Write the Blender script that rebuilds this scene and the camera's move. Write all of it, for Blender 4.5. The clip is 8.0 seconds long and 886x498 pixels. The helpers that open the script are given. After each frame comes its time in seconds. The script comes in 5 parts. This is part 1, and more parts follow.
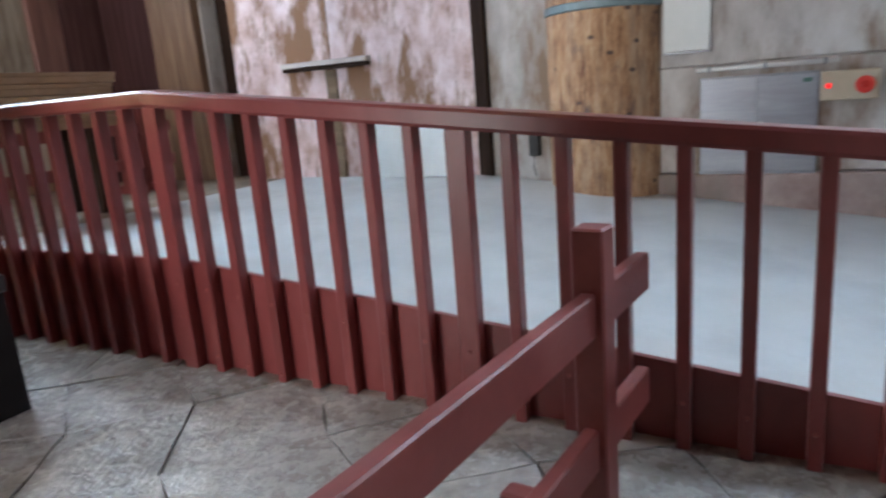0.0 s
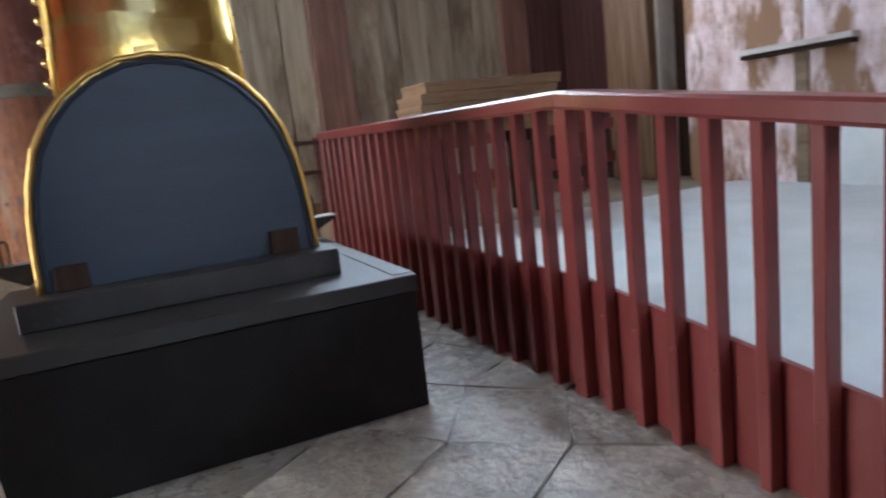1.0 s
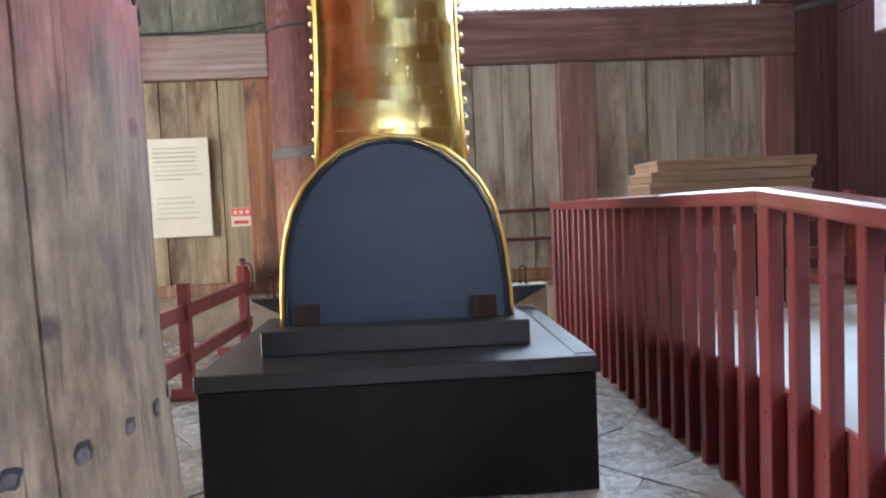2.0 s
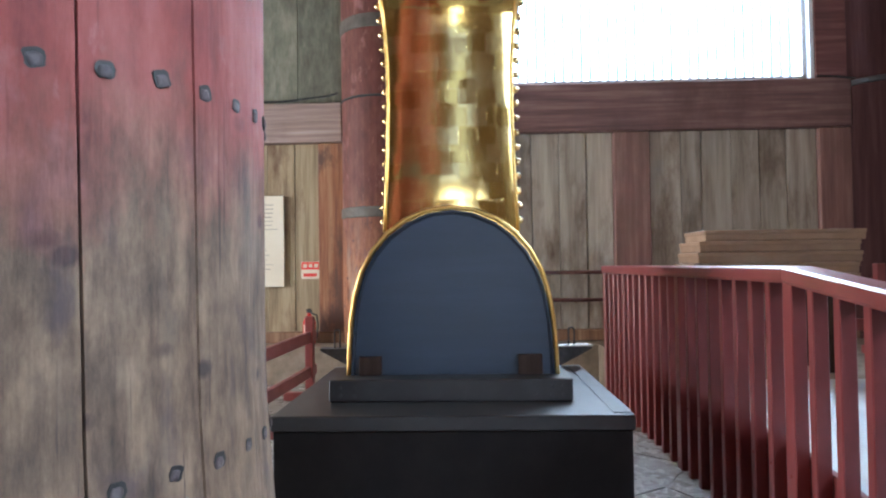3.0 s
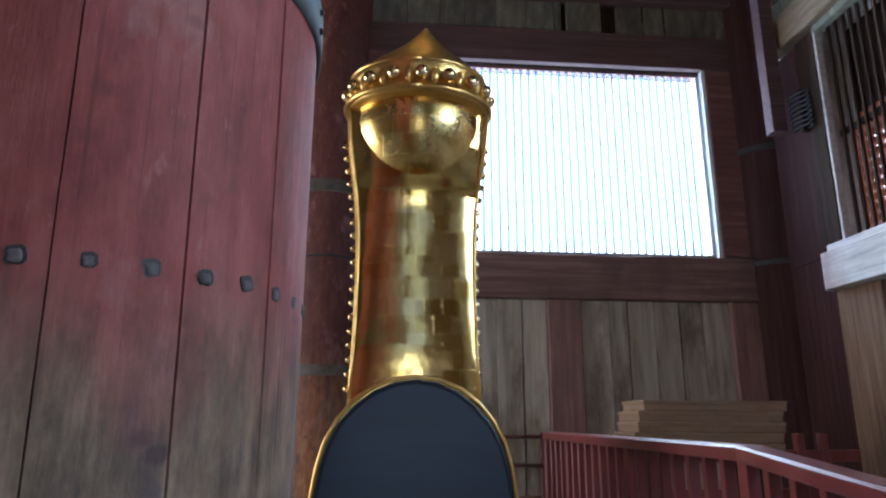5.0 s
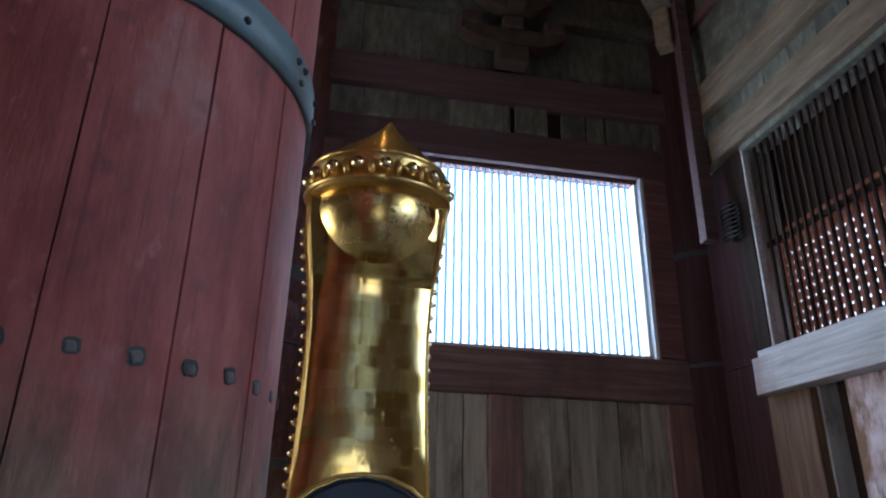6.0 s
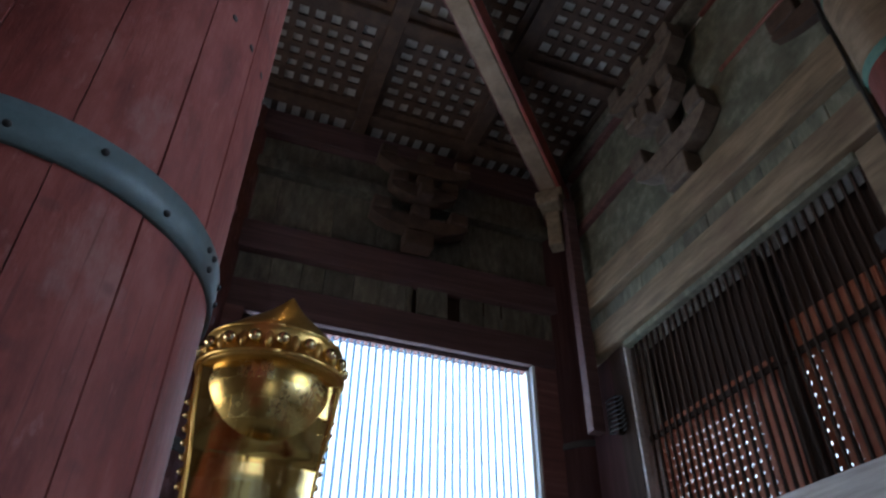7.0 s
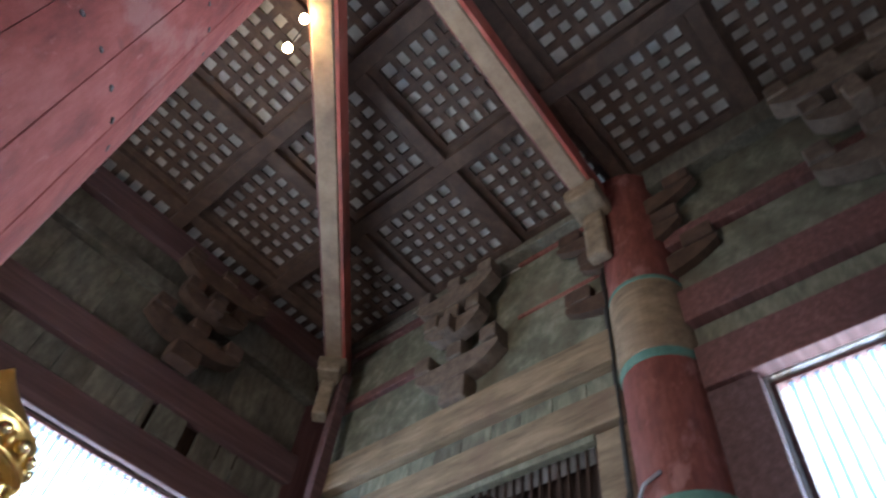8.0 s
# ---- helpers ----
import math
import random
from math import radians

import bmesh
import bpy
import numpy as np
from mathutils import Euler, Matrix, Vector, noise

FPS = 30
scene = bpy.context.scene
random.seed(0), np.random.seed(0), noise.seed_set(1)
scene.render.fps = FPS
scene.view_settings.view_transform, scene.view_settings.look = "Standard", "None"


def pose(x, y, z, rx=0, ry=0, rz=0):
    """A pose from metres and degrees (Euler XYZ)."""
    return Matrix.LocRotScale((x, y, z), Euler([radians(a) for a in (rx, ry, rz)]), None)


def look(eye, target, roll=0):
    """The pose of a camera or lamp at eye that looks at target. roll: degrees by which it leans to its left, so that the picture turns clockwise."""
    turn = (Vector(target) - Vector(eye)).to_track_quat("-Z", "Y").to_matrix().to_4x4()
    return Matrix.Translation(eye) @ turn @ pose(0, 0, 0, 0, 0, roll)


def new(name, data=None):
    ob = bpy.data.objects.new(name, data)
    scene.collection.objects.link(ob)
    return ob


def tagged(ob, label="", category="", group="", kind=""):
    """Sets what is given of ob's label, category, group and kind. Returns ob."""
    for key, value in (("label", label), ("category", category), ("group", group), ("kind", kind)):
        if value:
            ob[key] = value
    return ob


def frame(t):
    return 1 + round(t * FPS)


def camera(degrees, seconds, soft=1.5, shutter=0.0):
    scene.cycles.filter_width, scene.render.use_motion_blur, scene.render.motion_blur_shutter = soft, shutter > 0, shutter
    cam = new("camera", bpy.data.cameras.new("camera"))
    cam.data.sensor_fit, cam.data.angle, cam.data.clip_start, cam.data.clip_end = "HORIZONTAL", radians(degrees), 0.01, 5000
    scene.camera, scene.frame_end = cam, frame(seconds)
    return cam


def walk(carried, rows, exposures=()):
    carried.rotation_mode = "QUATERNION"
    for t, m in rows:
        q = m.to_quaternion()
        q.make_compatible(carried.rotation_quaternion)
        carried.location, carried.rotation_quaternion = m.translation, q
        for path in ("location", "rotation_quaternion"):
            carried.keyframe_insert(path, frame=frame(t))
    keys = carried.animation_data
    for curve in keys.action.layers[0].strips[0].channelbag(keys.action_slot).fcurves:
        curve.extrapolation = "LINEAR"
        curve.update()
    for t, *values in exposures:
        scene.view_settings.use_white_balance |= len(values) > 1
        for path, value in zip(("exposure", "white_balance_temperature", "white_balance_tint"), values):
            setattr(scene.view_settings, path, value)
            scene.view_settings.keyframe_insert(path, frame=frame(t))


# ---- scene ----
# ---------------------------------------------------------------- camera
cam = camera(67.2, 8.0, soft=2.1, shutter=0.2)
PATH = [
    (0, (-0.639, 0.474, 1.257), (1.075, 1.399, 0.8), -4.6),
    (0.5, (-0.347, 0.595, 1.219), (0.954, 2.038, 0.745), -6.5),
    (1, (-0.135, 0.737, 1.263), (0.662, 2.537, 0.914), -6.5),
    (1.5, (0.032, 0.711, 1.306), (0.262, 2.674, 0.996), -2.5),
    (2, (0.103, 0.505, 1.333), (0.202, 2.499, 1.218), -2.5),
    (3.5, (0.122, -0.003, 1.423), (0.002, 1.989, 1.554), -0.0),
    (4, (-0.024, -0.083, 1.448), (-0.042, 1.895, 1.748), -0.2),
    (4.5, (-0.101, -0.069, 1.468), (-0.037, 1.891, 1.862), -0.4),
    (6, (-0.303, -0.023, 1.503), (0.04, 1.798, 2.255), 1.31),
    (6.5, (-0.308, -0.081, 1.514), (0.055, 1.66, 2.428), 1.48),
    (7, (-0.312, -0.195, 1.475), (0.231, 1.305, 2.682), 0.9),
    (7.5, (-0.314, -0.25, 1.459), (0.37, 1.035, 2.831), 5.5),
    (8, (-0.378, -0.273, 1.482), (0.44, 0.633, 3.067), 8.94),
]
EXPOSURES = [(t, e, k, 10) for t, e, k in ((0, 0.84, 5900), (0.5, 0.75, 5900), (1, 0.75, 5850), (1.5, 1.05, 5850), (2, 1.32, 5700), (3.5, 1.05, 5550), (4, 0.8, 5500), (4.5, 0.43, 5450), (6, -0.55, 5300), (6.5, -0.95, 5450), (7, -0.95, 5600), (7.5, -0.15, 5800), (8, 0.5, 5700))]
walk(cam, [(t, look(e, g, r)) for t, e, g, r in PATH], EXPOSURES)

# ---------------------------------------------------------------- light
world = bpy.data.worlds.new("world")
scene.world = world
world.use_nodes = True
wn = world.node_tree
sky = wn.nodes.new("ShaderNodeTexSky")
sky.sky_type = "NISHITA"
sky.sun_disc = False
sky.sun_elevation, sky.sun_rotation = radians(52), radians(200)
wn.links.new(sky.outputs[0], wn.nodes["Background"].inputs[0])
wn.nodes["Background"].inputs[1].default_value = 0.12

sun = new("sun", bpy.data.lights.new("sun", "SUN"))
sun.data.energy, sun.data.angle, sun.data.color = 2.5, radians(0.6), (1.0, 0.95, 0.88)
sun.matrix_world = look((0, 0, 30), (8, 15, 0))


def opening_light(name, eye, target, w, h, watts, color):
    """Daylight that fills one opening of the hall."""
    data = bpy.data.lights.new(name, "AREA")
    data.shape, data.size, data.size_y, data.energy, data.color = "RECTANGLE", w, h, watts, color
    ob = new(name, data)
    ob.matrix_world = look(eye, target)
    return ob


opening_light("daylight_north_window", (2.15, 9.35, 5.15), (2.15, 0, 4.4), 5.2, 3.6, 820, (0.80, 0.92, 1.0))
opening_light("daylight_east_window", (5.95, -1.6, 5.0), (0, -1.6, 4.0), 5.0, 3.2, 760, (0.82, 0.93, 1.0))
opening_light("daylight_east_lattice", (7.6, 5.0, 4.4), (0, 5.0, 3.9), 5.0, 2.0, 40, (0.9, 0.95, 1.0))
opening_light("daylight_south_doors", (0.6, -9.8, 2.0), (0.6, 0, 1.6), 1.7, 4.0, 55, (0.95, 0.97, 1.0))
# unseen west opening, added to brighten the east wall and left planks
opening_light("west_fill_light", (-9.6, 5.0, 2.4), (0, 4.8, 1.6), 4.0, 4.4, 560, (1.0, 0.93, 0.84))


# ---------------------------------------------------------------- materials
def ramp_node(nt, fac, stops):
    r = nt.nodes.new("ShaderNodeValToRGB")
    while len(r.color_ramp.elements) < len(stops):
        r.color_ramp.elements.new(0.5)
    for e, (p, c) in zip(r.color_ramp.elements, stops):
        e.position, e.color = p, (*c, 1)
    nt.links.new(fac, r.inputs[0])
    return r.outputs[0]


def noise_node(nt, vec, scale, detail=6, rough=0.6, stretch=(1, 1, 1)):
    mp = nt.nodes.new("ShaderNodeMapping")
    mp.inputs["Scale"].default_value = stretch
    nt.links.new(vec, mp.inputs[0])
    n = nt.nodes.new("ShaderNodeTexNoise")
    n.inputs["Scale"].default_value, n.inputs["Detail"].default_value, n.inputs["Roughness"].default_value = scale, detail, rough
    nt.links.new(mp.outputs[0], n.inputs[0])
    return n.outputs[0]


def mix_node(nt, fac, a, b, mode="MIX"):
    m = nt.nodes.new("ShaderNodeMix")
    m.data_type, m.blend_type = "RGBA", mode
    for s, v in ((0, fac), (6, a), (7, b)):
        if isinstance(v, (int, float)):
            m.inputs[s].default_value = v
        elif isinstance(v, tuple):
            m.inputs[s].default_value = (*v, 1)
        else:
            nt.links.new(v, m.inputs[s])
    return m.outputs[2]


def math_node(nt, op, a, b):
    m = nt.nodes.new("ShaderNodeMath")
    m.operation = op
    for i, v in enumerate((a, b)):
        if isinstance(v, (int, float)):
            m.inputs[i].default_value = v
        else:
            nt.links.new(v, m.inputs[i])
    return m.outputs[0]


def base_mat(name):
    m = bpy.data.materials.new(name)
    m.use_nodes = True
    nt = m.node_tree
    bsdf = nt.nodes["Principled BSDF"]
    tc = nt.nodes.new("ShaderNodeTexCoord")
    oi = nt.nodes.new("ShaderNodeObjectInfo")
    off = nt.nodes.new("ShaderNodeVectorMath")
    off.operation = "MULTIPLY_ADD"
    comb = nt.nodes.new("ShaderNodeCombineXYZ")
    for i in range(3):
        nt.links.new(oi.outputs["Random"], comb.inputs[i])
    nt.links.new(comb.outputs[0], off.inputs[0])
    off.inputs[1].default_value = (13.7, 7.9, 5.3)
    nt.links.new(tc.outputs["Object"], off.inputs[2])
    return m, nt, bsdf, off.outputs[0], oi.outputs["Random"], tc.outputs["Object"]


def bump_node(nt, bsdf, height, strength, distance):
    b = nt.nodes.new("ShaderNodeBump")
    b.inputs["Strength"].default_value, b.inputs["Distance"].default_value = strength, distance
    nt.links.new(height, b.inputs["Height"])
    nt.links.new(b.outputs[0], bsdf.inputs["Normal"])


def surface(name, dark, mid, light, scale=4.0, stretch=(1, 1, 1), rough=(0.5, 0.8), bump=0.3, fine=60.0, metal=0.0, vary=0.35, stain=None, stain_at=(0.5, 0.62), depth=0.01, spread=0.9, run=0.6, spec=0.5):
    """A worn surface: grain of three tones, broad stains, fine relief, and a shade of its own for each piece."""
    m, nt, bsdf, vec, rnd, _ = base_mat(name)
    grain = noise_node(nt, vec, scale, 8, 0.65, stretch)
    col = ramp_node(nt, grain, [(0.28, dark), (0.5, mid), (0.72, light)])
    broad = noise_node(nt, vec, spread, 6, 0.65, (1, 1, run))
    if stain:
        col = mix_node(nt, ramp_node(nt, broad, [(stain_at[0], (0, 0, 0)), (stain_at[1], (1, 1, 1))]), col, stain)
    tone = nt.nodes.new("ShaderNodeHueSaturation")
    nt.links.new(math_node(nt, "ADD", math_node(nt, "MULTIPLY", rnd, vary), 1 - vary / 2), tone.inputs["Value"])
    nt.links.new(col, tone.inputs["Color"])
    nt.links.new(tone.outputs[0], bsdf.inputs["Base Color"])
    tiny = noise_node(nt, vec, fine, 4, 0.6, stretch)
    r = math_node(nt, "ADD", math_node(nt, "MULTIPLY", tiny, (rough[1] - rough[0]) * 0.5), math_node(nt, "MULTIPLY", broad, (rough[1] - rough[0]) * 0.5))
    nt.links.new(math_node(nt, "ADD", r, rough[0]), bsdf.inputs["Roughness"])
    bsdf.inputs["Metallic"].default_value = metal
    bsdf.inputs["Specular IOR Level"].default_value = spec
    if bump:
        bump_node(nt, bsdf, math_node(nt, "ADD", grain, math_node(nt, "MULTIPLY", tiny, 0.4)), bump, depth)
    return m


def glow(name, color, strength):
    m = bpy.data.materials.new(name)
    m.use_nodes = True
    b = m.node_tree.nodes["Principled BSDF"]
    b.inputs["Emission Color"].default_value, b.inputs["Emission Strength"].default_value = (*color, 1), strength
    b.inputs["Base Color"].default_value = (*color, 1)
    return m


GRAIN_Z = (7, 7, 0.35)
GRAIN_X = (0.35, 7, 7)
GRAIN_Y = (7, 0.35, 7)
M = {}
M["rail_paint"] = surface("rail_paint", (0.14, 0.027, 0.026), (0.18, 0.037, 0.036), (0.23, 0.058, 0.056), 3, (1, 1, 0.5), (0.22, 0.4), 0.12, 80, vary=0.15, depth=0.003)
M["barrier_paint"] = surface("barrier_paint", (0.16, 0.031, 0.027), (0.20, 0.041, 0.036), (0.25, 0.064, 0.056), 4, (1, 1, 1), (0.35, 0.55), 0.15, 60, vary=0.1, depth=0.003)
M["bolt"] = surface("bolt", (0.2, 0.05, 0.04), (0.26, 0.07, 0.06), (0.32, 0.12, 0.10), 30, rough=(0.3, 0.5), bump=0.1, metal=0.3)
M["plank"] = surface("plank", (0.22, 0.18, 0.14), (0.40, 0.345, 0.275), (0.54, 0.48, 0.395), 2.2, (4.5, 4.5, 0.3), (0.6, 0.9), 0.5, 30, vary=0.5, stain=(0.13, 0.085, 0.055), stain_at=(0.50, 0.68), spread=1.8, run=0.35)
M["plank_warm"] = surface("plank_warm", (0.17, 0.12, 0.065), (0.34, 0.26, 0.15), (0.48, 0.39, 0.25), 2.2, GRAIN_Z, (0.6, 0.9), 0.5, 30, vary=0.4, stain=(0.12, 0.06, 0.03), stain_at=(0.48, 0.64), spread=1.8, run=0.35)
M["post_rust"] = surface("post_rust", (0.11, 0.045, 0.028), (0.25, 0.10, 0.045), (0.36, 0.20, 0.10), 2.4, GRAIN_Z, (0.6, 0.9), 0.5, 30, vary=0.2, stain=(0.10, 0.05, 0.035), stain_at=(0.5, 0.62), spread=2.2, run=0.5)
M["post_faded"] = surface("post_faded", (0.13, 0.065, 0.055), (0.22, 0.11, 0.092), (0.32, 0.20, 0.17), 2, GRAIN_Z, (0.6, 0.9), 0.4, 30, vary=0.3, stain=(0.13, 0.085, 0.065), stain_at=(0.5, 0.7))
M["plank_green"] = surface("plank_green", (0.07, 0.07, 0.05), (0.14, 0.14, 0.10), (0.24, 0.23, 0.175), 3, (3, 3, 1), (0.6, 0.9), 0.4, 30, vary=0.5, stain=(0.07, 0.06, 0.045), stain_at=(0.5, 0.7))
M["plank_brown"] = surface("plank_brown", (0.10, 0.05, 0.03), (0.22, 0.12, 0.065), (0.33, 0.21, 0.12), 2.2, GRAIN_Z, (0.6, 0.9), 0.5, 30, vary=0.5)
M["beam_red"] = surface("beam_red", (0.09, 0.036, 0.036), (0.155, 0.064, 0.06), (0.24, 0.12, 0.11), 2, GRAIN_X, (0.55, 0.85), 0.4, 30, vary=0.3, stain=(0.09, 0.045, 0.045), stain_at=(0.48, 0.7))
M["post_red"] = surface("post_red", (0.13, 0.042, 0.034), (0.21, 0.070, 0.054), (0.29, 0.15, 0.115), 2, GRAIN_Z, (0.55, 0.85), 0.4, 30, vary=0.3, stain=(0.16, 0.09, 0.06), stain_at=(0.5, 0.75))
M["beam_tan"] = surface("beam_tan", (0.10, 0.07, 0.042), (0.21, 0.15, 0.094), (0.32, 0.24, 0.16), 2.5, (3, 0.5, 3), (0.6, 0.9), 0.4, 30, vary=0.25, stain=(0.16, 0.10, 0.07), stain_at=(0.52, 0.78))
M["beam_white"] = surface("beam_white", (0.34, 0.30, 0.28), (0.52, 0.48, 0.46), (0.66, 0.63, 0.60), 3, GRAIN_Y, (0.6, 0.9), 0.3, 30, vary=0.1, stain=(0.34, 0.24, 0.22), stain_at=(0.52, 0.75))
M["plaster_pink"] = surface("plaster_pink", (0.40, 0.24, 0.17), (0.68, 0.53, 0.53), (0.88, 0.78, 0.80), 4.5, (1, 1, 0.7), (0.7, 0.95), 0.5, 25, vary=0.1, stain=(0.27, 0.15, 0.085), stain_at=(0.47, 0.57), spread=2.4, run=0.4)
M["plaster_grey"] = surface("plaster_grey", (0.34, 0.31, 0.29), (0.52, 0.50, 0.48), (0.70, 0.69, 0.67), 2.4, (1, 1, 0.5), (0.7, 0.95), 0.35, 25, vary=0.1, stain=(0.24, 0.17, 0.12), stain_at=(0.5, 0.66), spread=1.8, run=0.4)
M["plaster_green"] = surface("plaster_green", (0.06, 0.06, 0.042), (0.125, 0.125, 0.09), (0.25, 0.25, 0.195), 3.5, (1, 1, 1), (0.7, 0.95), 0.35, 25, vary=0.15, stain=(0.12, 0.10, 0.07), stain_at=(0.54, 0.7))
M["bracket_wood"] = surface("bracket_wood", (0.11, 0.08, 0.052), (0.20, 0.15, 0.10), (0.30, 0.24, 0.17), 6, (1, 1, 1), (0.6, 0.9), 0.4, 30, vary=0.4)
# copy of bracket_wood with the frieze's shade in its colour
M["bracket_shaded"] = surface("bracket_shaded", (0.06, 0.042, 0.034), (0.11, 0.08, 0.062), (0.17, 0.13, 0.10), 6, (1, 1, 1), (0.6, 0.9), 0.4, 30, vary=0.4)
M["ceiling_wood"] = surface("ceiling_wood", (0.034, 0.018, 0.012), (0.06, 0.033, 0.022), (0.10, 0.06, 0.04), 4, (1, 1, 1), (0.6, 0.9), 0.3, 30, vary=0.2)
M["ceiling_board"] = surface("ceiling_board", (0.30, 0.285, 0.255), (0.42, 0.40, 0.37), (0.55, 0.53, 0.49), 3, (1, 1, 1), (0.7, 0.9), 0.1, 30, vary=0.1)
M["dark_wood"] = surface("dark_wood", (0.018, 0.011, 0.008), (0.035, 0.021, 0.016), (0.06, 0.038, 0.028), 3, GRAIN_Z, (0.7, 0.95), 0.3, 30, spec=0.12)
M["stone"] = surface("stone", (0.24, 0.225, 0.20), (0.41, 0.39, 0.355), (0.56, 0.54, 0.50), 5, (1, 1, 1), (0.1, 0.44), 0.8, 16, vary=0.4, stain=(0.22, 0.195, 0.165), stain_at=(0.47, 0.68), depth=0.03, spread=1.6, run=1.0)
M["joint"] = surface("joint", (0.08, 0.075, 0.07), (0.12, 0.11, 0.10), (0.17, 0.16, 0.145), 20, rough=(0.8, 0.95))
M["stone_brown"] = surface("stone_brown", (0.16, 0.12, 0.08), (0.26, 0.20, 0.14), (0.34, 0.28, 0.21), 4, rough=(0.6, 0.9), bump=0.3)
M["stone_pink"] = surface("stone_pink", (0.30, 0.20, 0.18), (0.45, 0.34, 0.31), (0.58, 0.48, 0.45), 3, rough=(0.6, 0.9), bump=0.4, stain=(0.32, 0.27, 0.24))
M["ramp_grey"] = surface("ramp_grey", (0.47, 0.49, 0.485), (0.53, 0.55, 0.545), (0.58, 0.60, 0.595), 1.5, rough=(0.45, 0.65), bump=0.06, vary=0.05, stain=(0.40, 0.42, 0.425), stain_at=(0.5, 0.75))
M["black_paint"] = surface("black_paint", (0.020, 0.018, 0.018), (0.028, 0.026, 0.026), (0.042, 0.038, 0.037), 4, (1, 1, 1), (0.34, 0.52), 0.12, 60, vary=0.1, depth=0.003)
# pedestal sides: black_paint darkened, so their shade is in the colour
M["black_shaded"] = surface("black_shaded", (0.007, 0.0055, 0.0055), (0.0105, 0.0085, 0.0085), (0.016, 0.013, 0.0125), 4, (1, 1, 1), (0.5, 0.7), 0.12, 60, vary=0.1, depth=0.003, spec=0.2)
# beam_red darkened: the backlit wall's shade is put into the colour
M["beam_shaded"] = surface("beam_shaded", (0.055, 0.028, 0.03), (0.095, 0.048, 0.05), (0.15, 0.085, 0.083), 2, GRAIN_X, (0.6, 0.85), 0.4, 30, vary=0.3)
# plank_green darkened likewise, with the upper wall's shade in it
M["plank_shaded"] = surface("plank_shaded", (0.06, 0.055, 0.042), (0.12, 0.11, 0.085), (0.20, 0.185, 0.145), 3, (3, 3, 1), (0.6, 0.9), 0.4, 30, vary=0.5, stain=(0.045, 0.04, 0.03), stain_at=(0.5, 0.7))
M["beam_purple"] = surface("beam_purple", (0.085, 0.046, 0.044), (0.16, 0.085, 0.077), (0.26, 0.165, 0.145), 2, GRAIN_X, (0.6, 0.9), 0.4, 30, vary=0.2, stain=(0.10, 0.05, 0.046), stain_at=(0.46, 0.66))
M["beam_weathered"] = surface("beam_weathered", (0.15, 0.105, 0.085), (0.27, 0.19, 0.16), (0.39, 0.31, 0.27), 2, GRAIN_X, (0.6, 0.9), 0.4, 30, vary=0.2, stain=(0.16, 0.08, 0.07), stain_at=(0.46, 0.66))
M["column_red"] = surface("column_red", (0.10, 0.03, 0.026), (0.165, 0.048, 0.04), (0.23, 0.09, 0.07), 2, GRAIN_Z, (0.5, 0.8), 0.35, 30, vary=0.2, stain=(0.12, 0.055, 0.04), stain_at=(0.5, 0.75))
M["blue_panel"] = surface("blue_panel", (0.021, 0.035, 0.058), (0.027, 0.043, 0.070), (0.036, 0.056, 0.089), 1.6, (0.4, 1, 3), (0.32, 0.5), 0.06, 60, vary=0.05, depth=0.003)
M["gold_trim"] = surface("gold_trim", (0.60, 0.37, 0.10), (0.74, 0.48, 0.145), (0.84, 0.59, 0.22), 9, rough=(0.2, 0.42), bump=0.2, fine=35, metal=1.0, vary=0.1, depth=0.004)
M["gold_bead"] = surface("gold_bead", (0.80, 0.58, 0.26), (0.86, 0.66, 0.33), (0.90, 0.72, 0.40), 9, rough=(0.12, 0.26), bump=0.1, fine=35, metal=1.0, vary=0.1, depth=0.003)
M["panel_edge"] = surface("panel_edge", (0.010, 0.016, 0.027), (0.014, 0.022, 0.036), (0.019, 0.029, 0.046), 3, rough=(0.35, 0.5), bump=0.05)
M["beam_brown"] = surface("beam_brown", (0.15, 0.10, 0.065), (0.27, 0.19, 0.125), (0.38, 0.28, 0.19), 2, (1, 1, 1), (0.6, 0.9), 0.4, 30, vary=0.1, stain=(0.13, 0.07, 0.05), stain_at=(0.5, 0.75))
M["red_strip"] = surface("red_strip", (0.24, 0.05, 0.035), (0.36, 0.08, 0.055), (0.44, 0.15, 0.11), 2, (1, 1, 1), (0.5, 0.8), 0.3, 30, stain=(0.2, 0.06, 0.045))
# near-white tone: daylight on the window reveal is put into the colour
M["reveal_lit"] = surface("reveal_lit", (0.6, 0.62, 0.62), (0.72, 0.74, 0.75), (0.8, 0.82, 0.83), 4, GRAIN_Z, (0.5, 0.8), 0.2, 30, vary=0.05)
M["nail_iron"] = surface("nail_iron", (0.06, 0.048, 0.050), (0.105, 0.086, 0.088), (0.16, 0.135, 0.135), 40, rough=(0.55, 0.8), bump=0.5, metal=0.2)
M["iron"] = surface("iron", (0.035, 0.033, 0.035), (0.06, 0.058, 0.06), (0.10, 0.095, 0.095), 12, rough=(0.45, 0.7), bump=0.3, metal=0.6)
M["band"] = surface("band", (0.10, 0.135, 0.15), (0.15, 0.20, 0.215), (0.21, 0.26, 0.28), 6, rough=(0.45, 0.65), bump=0.2, metal=0.25, stain=(0.10, 0.11, 0.11))
M["band_teal"] = surface("band_teal", (0.05, 0.12, 0.10), (0.08, 0.17, 0.14), (0.12, 0.22, 0.18), 6, rough=(0.6, 0.8), bump=0.2)
M["band_dark"] = surface("band_dark", (0.05, 0.045, 0.035), (0.085, 0.075, 0.06), (0.12, 0.11, 0.09), 6, rough=(0.6, 0.8), bump=0.2)
